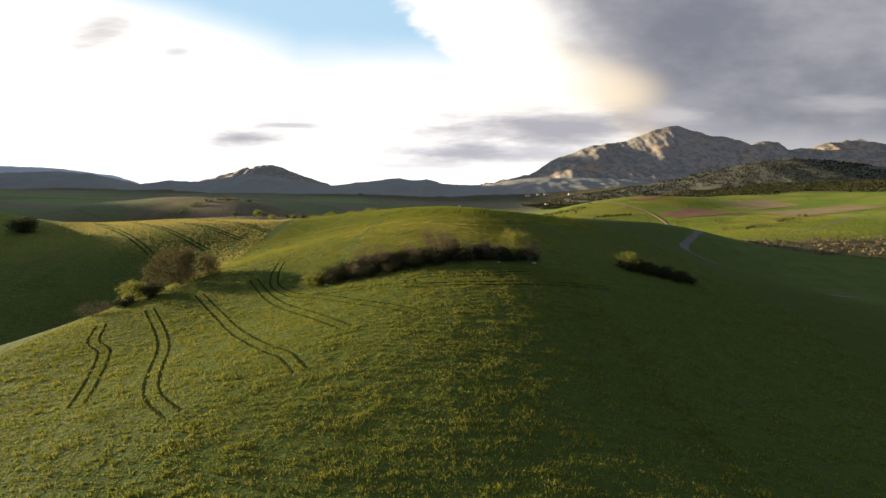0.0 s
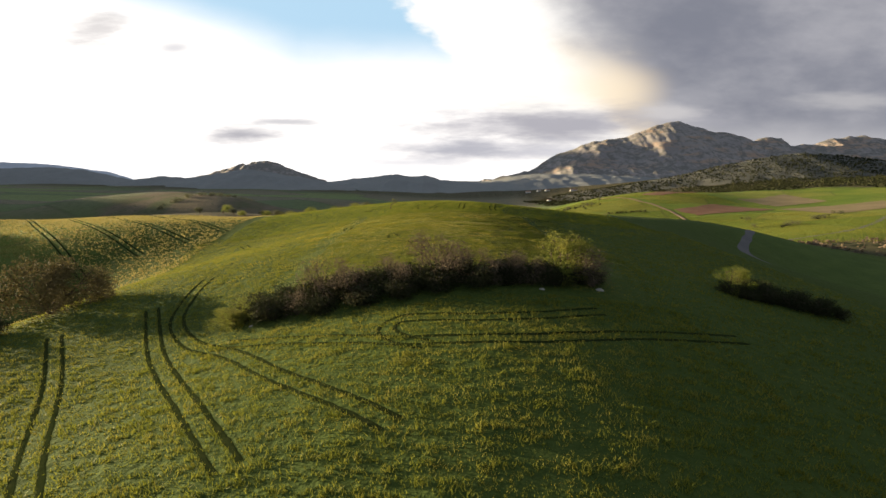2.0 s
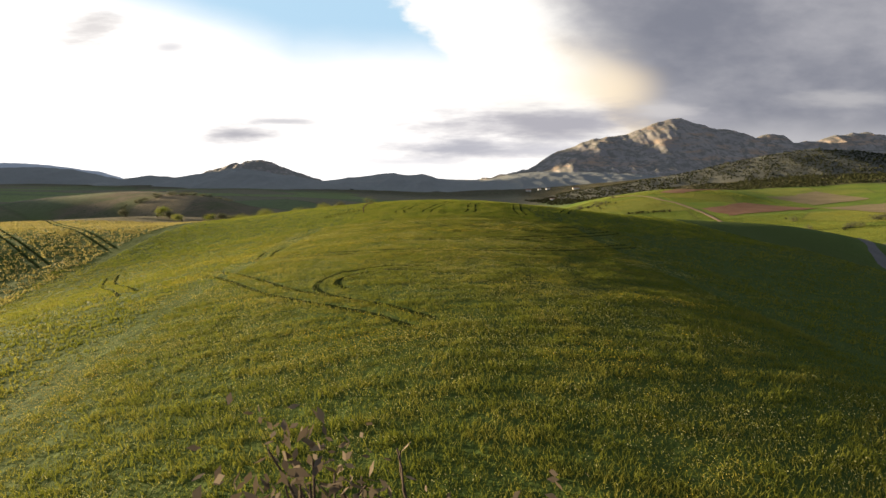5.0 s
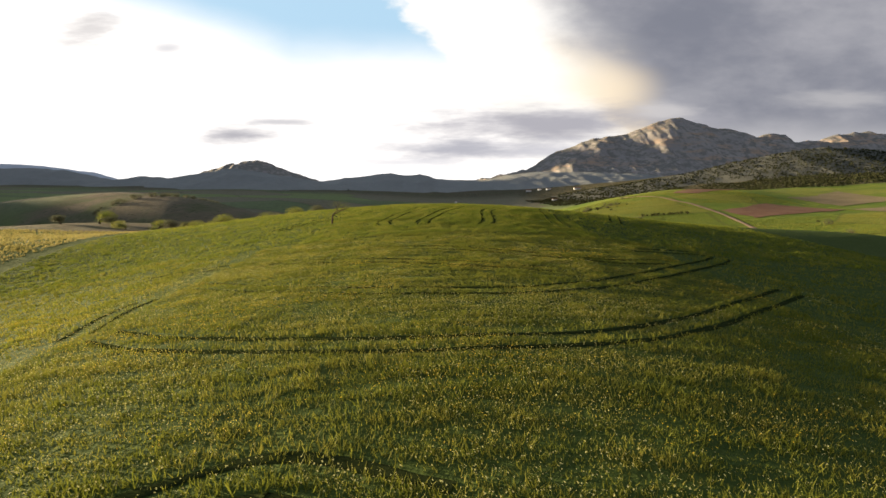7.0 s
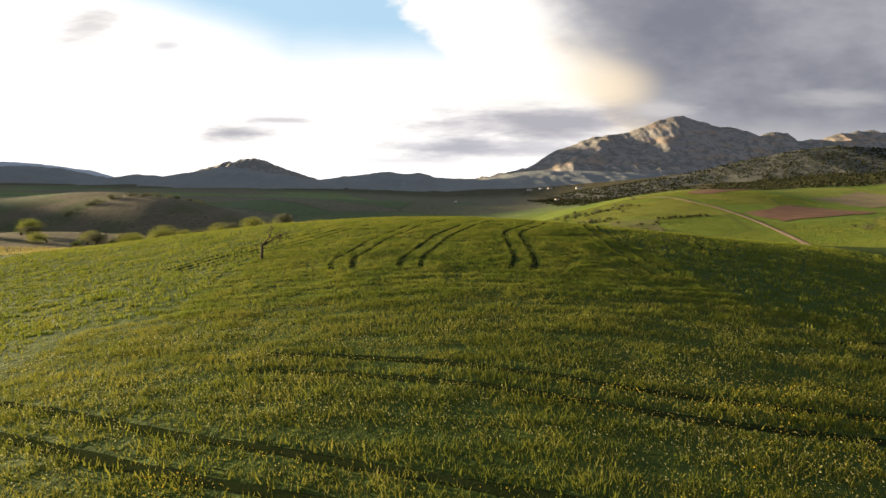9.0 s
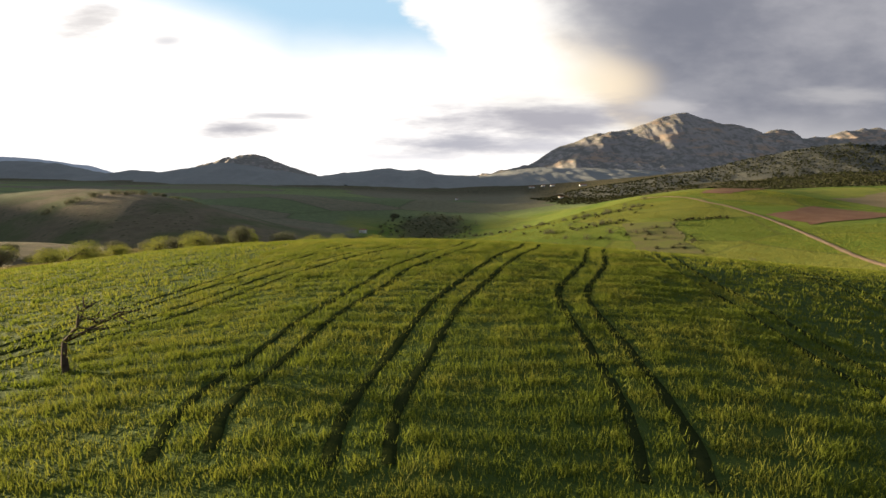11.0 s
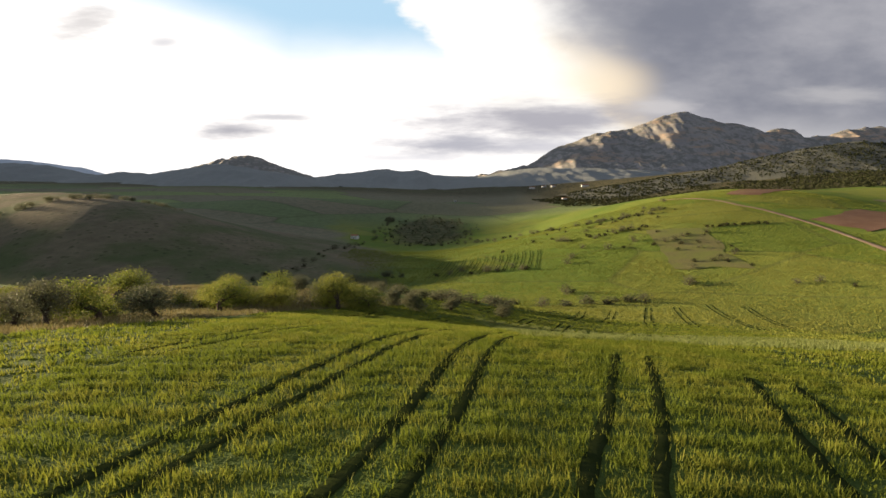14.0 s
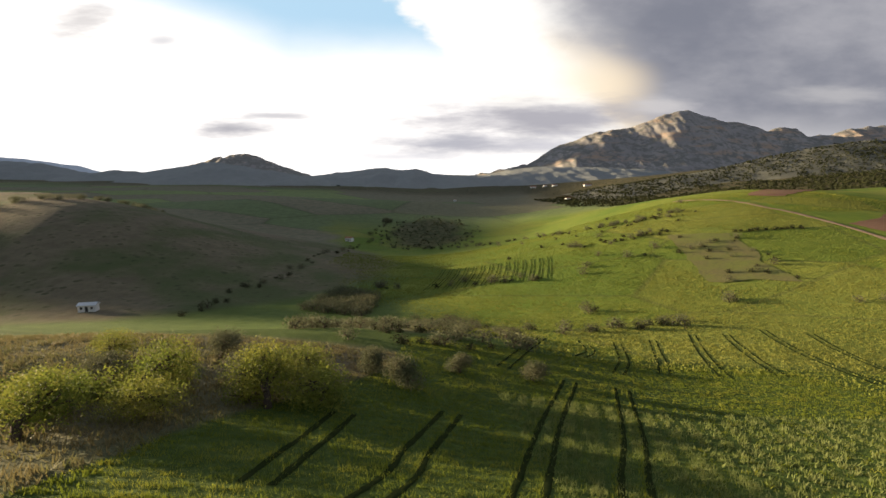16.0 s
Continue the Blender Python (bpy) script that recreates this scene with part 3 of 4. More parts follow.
def strip(line, width, lift, seed=0, offset=0.0):
    """Vertices and quads of a band that lies on the land, five points across."""
    t = np.gradient(line, axis=0)
    t /= np.linalg.norm(t, axis=1)[:, None] + 1e-9
    side = np.stack([t[:, 1], -t[:, 0]], -1)
    k = np.arange(len(line))
    wide = width * (1 + 0.22 * value_noise(k * 0.35, k * 0.0 + seed, 3))
    rows = []
    for c, s in enumerate((-0.5, -0.25, 0.0, 0.25, 0.5)):
        q = line + side * (offset + s * wide)[:, None]
        rows.append(np.column_stack([q, ground_z(q[:, 0], q[:, 1]) + lift * (0.4 if c in (0, 4) else 1.0)]))
    v = np.stack(rows, 1).reshape(-1, 3)
    return v, lattice(len(line), 5)


def road(points, width, mat, label, lift=0.12):
    v, f = strip(smooth_line(points, 2.0), width, lift)
    return tagged(bulk_mesh("road", v, f, 4, mat, True), label, "road", kind="structure")


def field(corners, mat, label, name="field", lift=0.3, gap=4.0):
    """A four-cornered field that lies on the land."""
    a, b, c, d = (np.array(q, float) for q in corners)
    nu = max(6, int(np.linalg.norm(b - a) / gap))
    nv = max(6, int(np.linalg.norm(d - a) / gap))
    u, v = np.meshgrid(np.linspace(0, 1, nu), np.linspace(0, 1, nv), indexing="ij")
    q = (a * ((1 - u) * (1 - v))[..., None] + b * (u * (1 - v))[..., None] + c * (u * v)[..., None] + d * ((1 - u) * v)[..., None])
    q = q + 3.0 * np.stack([value_noise(q[..., 0] / 14, q[..., 1] / 14, 5), value_noise(q[..., 0] / 14, q[..., 1] / 14, 6)], -1) + 2.4 * np.stack([fbm(q[..., 0] / 5, q[..., 1] / 5, 2, 15), fbm(q[..., 0] / 5, q[..., 1] / 5, 2, 16)], -1)
    z = ground_z(q[..., 0], q[..., 1]) + lift
    ob = bulk_mesh(name, np.dstack([q, z]).reshape(-1, 3), lattice(nu, nv), 4, mat, True)
    return tagged(ob, label, "field", kind="structure")


road([(330, 400), (260, 345), (185, 305), (150, 272), (133, 250), (115, 224), (101, 204), (96, 192), (99, 180), (115, 168), (140, 162)], 3.0, M_TRACK, "pale grey gravel track curving round the hill")
road([(158, 310), (170, 342), (187, 395), (197, 423), (206, 455), (212, 488), (214, 511), (214, 540), (210, 562), (208, 592), (190, 640)], 3.2, M_DIRTROAD, "straight brown dirt farm road between fields", 0.35)
field([(222, 508), (277, 538), (310, 495), (222, 470)], M_TILLED, "freshly tilled red-brown field beside the dirt road")
field([(229, 612), (380, 760), (400, 730), (250, 600)], M_TILLED, "narrow tilled red-brown field on the slope")
field([(325, 585), (405, 620), (395, 545), (330, 525)], M_PALESOIL, "pale brown tilled field on the slope")
field([(315, 500), (410, 500), (400, 440), (310, 430)], M_PALESOIL, "dry pale field below the bushy hill")
field([(128, 520), (156, 508), (136, 429), (110, 442)], M_PLOT, "abandoned brown plot with scattered shrubs", lift=0.2)

# wheel tracks: middle lines of tractor passes; each leaves two ruts
GAUGE, RUT = 1.62, 0.42
PASSES = [
    [(-64, 89.7), (-59.3, 81), (-53.8, 75.6), (-47.6, 64.4), (-43.3, 55.5)], [(-59.3, 97.2), (-50, 84.5), (-44, 75), (-38.6, 63.4), (-34.4, 55.7), (-28.6, 49.5)], [(-52.8, 104.4), (-42.2, 90.4), (-32.4, 76.1), (-24.7, 66), (-20.4, 61.5), (-17, 56)],
    [(-43.6, 111.4), (-33.4, 94.6), (-21.3, 78.3), (-13.9, 68.5)], [(-41, 124), (-39.6, 115), (-36.5, 105), (-30, 96), (-22.6, 89.6), (-15.3, 81.5), (-9, 75.6), (-4, 71)],
    [(-25.2, 93.6), (-17.3, 90), (-10.7, 86.9), (-6.3, 84.9), (-2, 82.6)], [(30, 88.5), (22.6, 86.2), (11.4, 83.3), (5.4, 82.8), (-1.4, 83.4), (-4.4, 84.3), (-6.1, 87.2), (-5, 89.2), (-2.2, 88.9), (3.2, 87.8), (9.5, 88.1), (16, 90)],
    [(-20, 153), (-15, 149.6), (-9, 147.5), (-4.1, 146.6), (0.3, 146.6), (4.3, 147.2), (8.1, 148.7), (12.5, 151.9), (17.9, 156.7), (26.3, 164.2)],
    [(-34, 146), (-38.2, 151.5), (-50.2, 167), (-56.2, 177)], [(-27, 149), (-23.5, 145.2), (-14.5, 134), (-10, 129.8), (-5.4, 126), (-2, 122.5)],
    [(-8.8, 131), (-10.1, 133.3), (-9.7, 135.5), (-8, 136.9), (-5.4, 137.7), (-1.5, 136.2)], [(-22.5, 154.3), (-23.7, 159.9), (-23.5, 163)],
    [(-21.8, 166.5), (-15.2, 161.5), (-10.7, 158.9), (-6.2, 156.9), (-1.1, 156.3), (4.1, 156.9), (9.3, 159.6), (14.8, 164.3), (22.6, 171.7), (28.5, 177.9), (26, 179.7), (18.2, 177.7)],
    [(-32.2, 177.5), (-23.4, 175.4), (-10, 169.3), (-3.6, 167), (4.4, 164.5), (7.4, 164.2)], [(-8.9, 175.5), (-0.5, 173.3), (7.7, 170.8), (15.1, 170.3), (19.7, 172)],
]
PASSES += [
    [(26.3, 202.5), (28.9, 210.4), (33, 222.4), (38, 236)],
    [(-8.6, 192.5), (-9.1, 195.2), (-8.4, 199), (-7.3, 204), (-5.2, 210), (-4.2, 214), (-1.7, 219.5), (1.5, 227), (2.5, 231.5), (5, 237), (9, 247)],
    [(-3.4, 191.6), (-3.4, 194.4), (-2.4, 199), (-0.8, 205.4), (1.6, 211.7), (4.3, 219), (7.6, 227), (9.2, 233), (13, 242)],
    [(4.7, 190.7), (5.5, 194), (5.9, 199), (6.5, 207), (9, 213), (11.2, 218), (14.8, 229), (19, 240)],
    [(15.3, 191), (15.5, 198), (16.6, 206), (18.2, 217), (21.5, 228), (26, 240)],
    [(-26, 201), (-22.5, 206), (-17.7, 213), (-14, 221), (-10, 231), (-6, 242), (-4.6, 248), (-2, 257), (3, 273), (8.6, 291), (16, 311)],
    [(-25.2, 200.5), (-22.2, 203), (-18.5, 205), (-15.6, 208.2), (-12.6, 214.2), (-9.5, 220), (-6.4, 225), (-4.1, 230), (-1.9, 236), (0.8, 248), (4.1, 258.5), (9.5, 275), (15.2, 289), (22.5, 310)],
    [(-16, 245), (-9, 262), (-4.1, 273), (-2.9, 279), (-0.3, 290)], [(-10.5, 272), (-9.5, 280), (-8.8, 286)], [(-3, 260), (5.9, 255.7), (11.8, 254.4), (18, 254), (26, 250.5)],
    [(23.9, 362.5), (14.2, 332.8), (7.5, 313.8)], [(33.4, 362.5), (29.5, 344), (23.3, 331.4)], [(42.3, 363.6), (33, 336), (26.1, 320.5)], [(53.5, 369.1), (40.4, 336.5), (34.7, 323.9)],
]
PASSES += [
    [(68.4, 378), (52.1, 341.4), (45.2, 324.6)], [(77.7, 378), (64.2, 345.2), (56.8, 327.7)], [(91, 382.7), (79.1, 347.6), (70.6, 324.2)], [(100.7, 377.5), (93.4, 357.2), (86, 336)],
    [(-170, 262), (-125, 214), (-88, 182)], [(-158, 268), (-113, 220), (-78, 190)], [(-182, 256), (-137, 208), (-98, 172)], [(-145, 275), (-103, 230), (-70, 198)],
]
PASSES += [[(4 + 4.4 * k, 524 - 0.7 * k), (0.5 + 4.45 * k, 500), (-6 + 4.4 * k, 472)] for k in range(14)]
RX, RY, RC = -195.0, 0.0, 0.12
ruts_map = np.zeros((int(330 / RC), int(540 / RC)), bool)
rims = []
for n, line in enumerate(PASSES):
    mid_line = smooth_line(line, 0.3 if np.array(line)[:, 1].mean() < 310 else 0.8)
    tracks = tagged(new("wheel_tracks"), "pair of dark tractor wheel ruts pressed into the crop", "wheel tracks", "tractor wheel tracks in the crop")
    tracks.location = (*mid_line[0], float(ground_z(*mid_line[0])))
    far = mid_line[:, 1].mean() > 310 or mid_line[:, 0].mean() < -66
    if not far and len(mid_line) > 2:
        along = np.gradient(mid_line, axis=0)
        along /= np.linalg.norm(along, axis=1)[:, None] + 1e-9
        out = np.stack([along[:, 1], -along[:, 0]], -1)
        for s in (-1, 1):
            e = np.sign(out @ np.array(sun_way[:2]))[:, None]     # the side towards the sun
            rims.append(mid_line + out * (s * GAUGE / 2 + e * (RUT * 0.5 + 0.12)))
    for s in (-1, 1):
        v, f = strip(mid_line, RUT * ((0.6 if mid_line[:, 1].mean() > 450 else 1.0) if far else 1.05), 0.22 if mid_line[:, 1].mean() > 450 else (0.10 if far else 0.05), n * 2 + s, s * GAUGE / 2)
        rut = bulk_mesh("rut", v - np.array(tracks.location), f, 4, M_SHADESOIL, True)
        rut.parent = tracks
        for q in v:
            i, j = int((q[0] - RX) / RC), int((q[1] - RY) / RC)
            if 0 < i < ruts_map.shape[0] - 2 and 0 < j < ruts_map.shape[1] - 2:
                ruts_map[i:i + 2, j:j + 2] = True


def in_rut(x, y):
    i, j = ((x - RX) / RC).astype(int), ((y - RY) / RC).astype(int)
    ok = (i >= 0) & (j >= 0) & (i < ruts_map.shape[0]) & (j < ruts_map.shape[1])
    return ok & ruts_map[np.clip(i, 0, ruts_map.shape[0] - 1), np.clip(j, 0, ruts_map.shape[1] - 1)]


def near_rut(x, y):
    return in_rut(x, y) | in_rut(x + 0.3, y) | in_rut(x - 0.3, y) | in_rut(x, y + 0.3) | in_rut(x, y - 0.3)


# ---- crop and flowers: blades in tufts ----
rng = np.random.default_rng(7)


def blades(name, x, y, high, wide, count, mat, label, lean=0.45, spread=0.10):
    """Tufts of tapering blades, count triangles each, on the land."""
    n = len(x)
    z = ground_z(x, y)
    a = rng.uniform(0, 2 * math.pi, (n, count))
    bx = x[:, None] + rng.normal(0, spread, (n, count))
    by = y[:, None] + rng.normal(0, spread, (n, count))
    h = high[:, None] * rng.uniform(0.6, 1.15, (n, count))
    ca, sa = np.cos(a) * wide[:, None] / 2, np.sin(a) * wide[:, None] / 2
    lx, ly = rng.normal(0, lean, (n, count)) * h, rng.normal(0, lean, (n, count)) * h
    zz = np.repeat(z[:, None], count, 1)
    v = np.stack([np.stack([bx - ca, by - sa, zz - 0.03], -1), np.stack([bx + ca, by + sa, zz - 0.03], -1), np.stack([bx + lx, by + ly, zz + h], -1)], 2).reshape(-1, 3)
    return tagged(bulk_mesh(name, v, np.arange(len(v)), 3, mat), label, "grass", kind="stuff")


def scatter(x0, x1, y0, y1, per_square):
    n = int((x1 - x0) * (y1 - y0) * per_square)
    return rng.uniform(x0, x1, n), rng.uniform(y0, y1, n)


def crop_rows(x, y, pitch, bend):
    return 0.5 + 0.5 * np.sin(2 * math.pi * (y + bend * value_noise(x / 9, y / 9, 11) + 0.04 * x) / pitch)


wheat, meadow, pale = [], [], []
for x0, x1, y0, y1, dens in ((-18, 18, 184, 270, 62), (-66, -18, 185, 262, 11), (18, 62, 180, 332, 8), (-22, 18, 270, 330, 24)):
    x, y = scatter(x0, x1, y0, y1, dens)
    keep = rng.uniform(0, 1, len(x)) < 0.22 + 0.78 * crop_rows(x, y, 1.3, 0.9)
    keep &= ~in_rut(x, y) & ((y < field_edge(x) + 0.6 * value_noise(x, y, 4)) | (x > -5))
    x, y = x[keep], y[keep]
    # beyond the last headland the drill ran downhill: paler crop in strips
    turned = (y > 256 + 0.10 * (x - 5)) & (x > 5) & (y < 300)
    ribs = 0.5 + 0.5 * np.sin(2 * math.pi * (x - 0.33 * (y - 255) + 0.5 * value_noise(x / 3, y / 6, 29)) / 1.9)
    pale.append((x[turned & (ribs > 0.3)], y[turned & (ribs > 0.3)]))
    turned &= rng.uniform(0, 1, len(x)) > 0.35
    wheat.append((x[~turned], y[~turned]))
for x0, x1, y0, y1, dens in ((-26, 26, 26, 94, 15), (-22, 22, 106, 184, 52), (-30, -22, 106, 184, 6), (22, 30, 106, 184, 6), (-74, -26, 34, 190, 9.0), (26, 70, 30, 190, 5.0), (-26, 26, 94, 106, 6), (-70, -24, 120, 186, 1.5)):
    x, y = scatter(x0, x1, y0, y1, dens)
    keep = (rng.uniform(0, 1, len(x)) < 0.34 + 0.66 * crop_rows(x, y, 1.6, 1.6)) & ~in_rut(x, y)
    meadow.append((x[keep], y[keep]))
x, y = (np.concatenate(q) for q in zip(*wheat))
clump = 0.72 + 0.36 * value_noise(x / 1.6, y / 0.9, 14) + 0.25 * value_noise(x / 0.6, y / 0.5, 17)
blades("young_wheat", x, y, 0.30 * clump, np.where(np.abs(x) < 18, 0.036, 0.10), 4, M_WHEAT, "knee-high bright green young wheat in wavering rows", 0.32, 0.12)
x, y = (np.concatenate(q) for q in zip(*pale))
blades("pale_crop", x, y, 0.36 + 0.1 * value_noise(x / 2, y / 2, 30), np.where(np.abs(x) < 18, 0.05, 0.13), 4, M_PALECROP, "pale flowering crop in strips on the brow", 0.35, 0.14)
x, y = (np.concatenate(q) for q in zip(*meadow))
clump = 0.75 + 0.45 * value_noise(x / 2.1, y / 1.5, 15) + 0.25 * value_noise(x / 0.7, y / 0.7, 16)
blades("meadow_grass", x, y, np.where(y < 94, 0.34, 0.26) * clump, np.where(np.abs(x) > 24, 0.115, np.where(y < 94, 0.085, 0.042)), 3, M_MEADOW, "rough green grass and weeds on the hillside", 0.5, 0.14)
x, y = np.concatenate(rims).T
x, y = x + rng.normal(0, 0.05, len(x)), y + rng.normal(0, 0.05, len(y))
for name, mine, mat in (("rut_side_wheat", y > 185, M_WHEAT), ("rut_side_grass", y <= 185, M_MEADOW)):
    blades(name, x[mine], y[mine], rng.uniform(0.22, 0.38, mine.sum()), np.full(mine.sum(), 0.06), 3, mat, "upright crop standing along the wheel ruts", 0.3, 0.09)
x, y = scatter(-75, -6, 250, 312, 6)
keep = y > field_edge(x) + 0.6 * value_noise(x, y, 4)
x, y = x[keep], y[keep]
blades("dry_grass", x, y, 0.40 + 0.2 * value_noise(x / 3, y / 3, 18), np.full(len(x), 0.10), 3, M_DRYGRASS, "faded dry grass under the almond trees", 0.5, 0.15)

# coarse grass of the far slopes, which catches the low sun
x, y = scatter(-70, 330, 285, 640, 1.6)
keep = (0.8 * x + (y - 330) * 0.25 - 10 + 16 * fbm(x / 25, y / 25, 3, 44) + rng.normal(0, 4, len(x)) > 0) & ((x > 60) | (y > 328)) & (x + y < 1080) & ~((np.abs(x - 262) < 45) & (np.abs(y - 503) < 38)) & ~((np.abs(x - 133) < 24) & (np.abs(y - 475) < 46) & (rng.uniform(0, 1, len(x)) < 0.6))
keep &= ~((np.hypot(x - 216, (y - 540) / 20) < 3.5)) & (crop_rows(x, y, 9.0, 14) + rng.uniform(0, 1, len(x)) > 0.35) & ~((x > 310) & (y > 420)) & ~near_rut(x, y)
x, y = x[keep], y[keep]
blades("slope_grass", x, y, 0.34 + 0.16 * value_noise(x / 11, y / 11, 28), np.full(len(x), 0.36), 2, M_PASTURE, "sunlit yellow-green pasture on the far slope", 0.5, 0.3)
x, y = scatter(-190, -70, 115, 262, 1.8)
keep = (crop_rows(x, y, 3.0, 4) + rng.uniform(0, 1, len(x)) > 0.4) & ~near_rut(x, y)
x, y = x[keep], y[keep]
blades("field_grass", x, y, 0.36 + 0.15 * value_noise(x / 9, y / 9, 27), np.full(len(x), 0.26), 3, M_GOLD, "pale golden sunlit crop on the neighbouring field", 0.45, 0.25)

# yellow flower heads in drifts on the crown of the hill
def heads(name, x, y, low, high, small, large, mat, label):
    """Flower heads: small tilted petals rings, four-cornered, above the grass."""
    z = ground_z(x, y) + rng.uniform(low, high, len(x))
    s = rng.uniform(small, large, len(x))
    up, turn = rng.uniform(-0.8, 0.8, len(x)) * s, rng.uniform(0, math.pi, len(x))
    c, d = np.cos(turn) * s, np.sin(turn) * s
    v = np.stack([np.stack([x - c, y - d, z - up], -1), np.stack([x + d, y - c, z], -1), np.stack([x + c, y + d, z + up], -1), np.stack([x - d, y + c, z + s], -1)], 1).reshape(-1, 3)
    tagged(bulk_mesh(name, v, np.arange(len(v)), 4, mat), label, "flowers", kind="stuff")


def drifts(x, y, seed):
    return 1.5 * fbm(x / 7, y / 4, 4, seed) + 0.25 * fbm(x / 40, y / 40, 2, 35) - 0.02 * np.maximum(0, x - 6) - 0.02 * np.maximum(0, -x - 24)


x, y = scatter(-38, 30, 20, 173, 48)
keep = (rng.uniform(-0.15, 0.55, len(x)) < drifts(x, y, 33) - 0.50 + 0.22 * step(y, 105, 125)) & ~in_rut(x, y)
heads("yellow_flowers", x[keep], y[keep], 0.16, 0.34, 0.012, 0.025, M_PETAL, "drifts of small yellow wild flowers in the grass")
x, y = scatter(-26, 28, 104, 180, 40)
keep = (rng.uniform(-0.5, 0.6, len(x)) < drifts(x, y, 63)) & ~in_rut(x, y)
heads("pale_flower_heads", x[keep], y[keep], 0.14, 0.34, 0.014, 0.030, M_HEAD, "countless pale greenish seed heads in the meadow")

# ---- trees and shrubs ----
def tube(verts, faces, a, b, ra, rb, sides=6):
    a, b = Vector(a), Vector(b)
    q = (b - a).to_track_quat("Z", "Y")
    base = len(verts)
    for p, r in ((a, ra), (b, rb)):
        for k in range(sides):
            w = 2 * math.pi * k / sides
            verts.append(p + q @ Vector((math.cos(w) * r, math.sin(w) * r, 0)))
    for k in range(sides):
        faces.append((base + k, base + (k + 1) % sides, base + sides + (k + 1) % sides, base + sides + k))


def limbs(rnd, verts, faces, tips, p, way, length, radius, depth, spread, sides=6):
    """A limb in three bent pieces, which forks at its end."""
    for k in range(3):
        q = p + way * (length / 3)
        tube(verts, faces, p, q, radius * (1 - 0.12 * k), radius * (1 - 0.12 * (k + 1)), sides)
        if depth <= 1 or depth == 2:
            tips.append(q.copy())
        p = q
        way = (way + Vector((rnd.uniform(-1, 1), rnd.uniform(-1, 1), rnd.uniform(-0.4, 0.7))) * 0.25).normalized()
    if depth == 0:
        return
    for _ in range(rnd.choice((2, 3, 3))):
        out = (way + Vector((rnd.uniform(-1, 1), rnd.uniform(-1, 1), rnd.uniform(-0.75, 0.55))) * spread).normalized()
        limbs(rnd, verts, faces, tips, p.copy(), out, length * rnd.uniform(0.62, 0.85), radius * 0.6, depth - 1, spread, max(4, sides - 1))


def leaf_cloud(centres, per, size, puff, seed, squash=0.8):
    g = np.random.default_rng(seed)
    c = np.repeat(np.array([tuple(q) for q in centres]), per, 0)
    d = g.normal(0, 1, c.shape)
    d *= (g.uniform(0.2, 1, len(c)) ** 0.5 / (np.linalg.norm(d, axis=1) + 1e-9))[:, None] * puff
    d[:, 2] *= squash
    c = c + d
    u, w = g.normal(0, 1, c.shape), g.normal(0, 1, c.shape)
    u /= np.linalg.norm(u, axis=1)[:, None]
    w = w - (w * u).sum(1)[:, None] * u
    w /= np.linalg.norm(w, axis=1)[:, None]
    s = (size * g.uniform(0.6, 1.3, len(c)))[:, None]
    return np.stack([c - u * s, c + w * s * 0.45, c + u * s, c - w * s * 0.45], 1).reshape(-1, 3)


def tree(name, label, category, seed, height, trunk, depth, spread, per, leaf, puff, mat, stems=1, squash=0.8, group="", clusters=90, bole=0.15):
    """A thing of trunk and crown at the world's origin; put away below by its first copy."""
    rnd = random.Random(seed)
    top = tagged(new(name), label, category, group)
    verts, faces, tips = [], [], []
    for k in range(stems):
        a = 2 * math.pi * (k + rnd.random() * 0.6) / stems
        out = 0.0 if stems == 1 else 0.55
        way = Vector((math.cos(a) * out + rnd.uniform(-0.12, 0.12), math.sin(a) * out + rnd.uniform(-0.12, 0.12), 1)).normalized()
        start = Vector((math.cos(a), math.sin(a), 0)) * (0.0 if stems == 1 else trunk * 0.6)
        limbs(rnd, verts, faces, tips, start - Vector((0, 0, 0.15)), way, height * (bole if stems == 1 else 0.34), trunk, depth, spread, 5 if depth > 2 else 3)
    high = max(v.z for v in verts) + puff * 0.7
    k = height / high
    verts = [v * k for v in verts]
    tips = [q * k for q in tips]
    if stems > 1:
        tips += [Vector((q.x * 1.05, q.y * 1.05, q.z * rnd.uniform(0.15, 0.6))) for q in tips[::2]]
    tips = rnd.sample(tips, min(clusters, len(tips)))
    mesh_object("trunk", verts, faces, M_BARK, top)
    if per:
        c = leaf_cloud(tips, per, leaf, puff * k, seed, squash)
        c[:, 2] = np.maximum(c[:, 2], 0.05)
        crown = bulk_mesh("crown", c, np.arange(len(c)), 4, mat)
        crown.parent = top
    return top


def stand(ob, x, y, turn=0.0, size=1.0, sink=0.05, wide=1.0):
    """Sets a thing on the land."""
    ob.matrix_basis = pose(x, y, float(ground_z(x, y)) - sink, 0, 0, turn) @ Matrix.Diagonal((size * wide, size * wide, size, 1.0))
    return ob


def again(ob, x, y, turn=0.0, size=1.0, label="", sink=0.05, wide=1.0):
    o = copy_thing(ob, Matrix())
    stand(o, x, y, turn, size, sink, wide)
    return tagged(o, label) if label else o


ALM = "almond tree with fresh yellow-green leaves on dry grass"
almond_a = stand(tree("almond_tree", ALM, "tree", 3, 5.2, 0.18, 3, 1.0, 62, 0.105, 1.0, M_LEAF, 1, 0.8, "almond trees along the field"), -14.5, 285.5, 20)
almond_b = stand(tree("almond_tree", ALM, "tree", 8, 4.6, 0.16, 3, 1.15, 60, 0.105, 0.98, M_LEAF, 1, 0.8, "almond trees along the field"), -25.5, 287.5, 70)
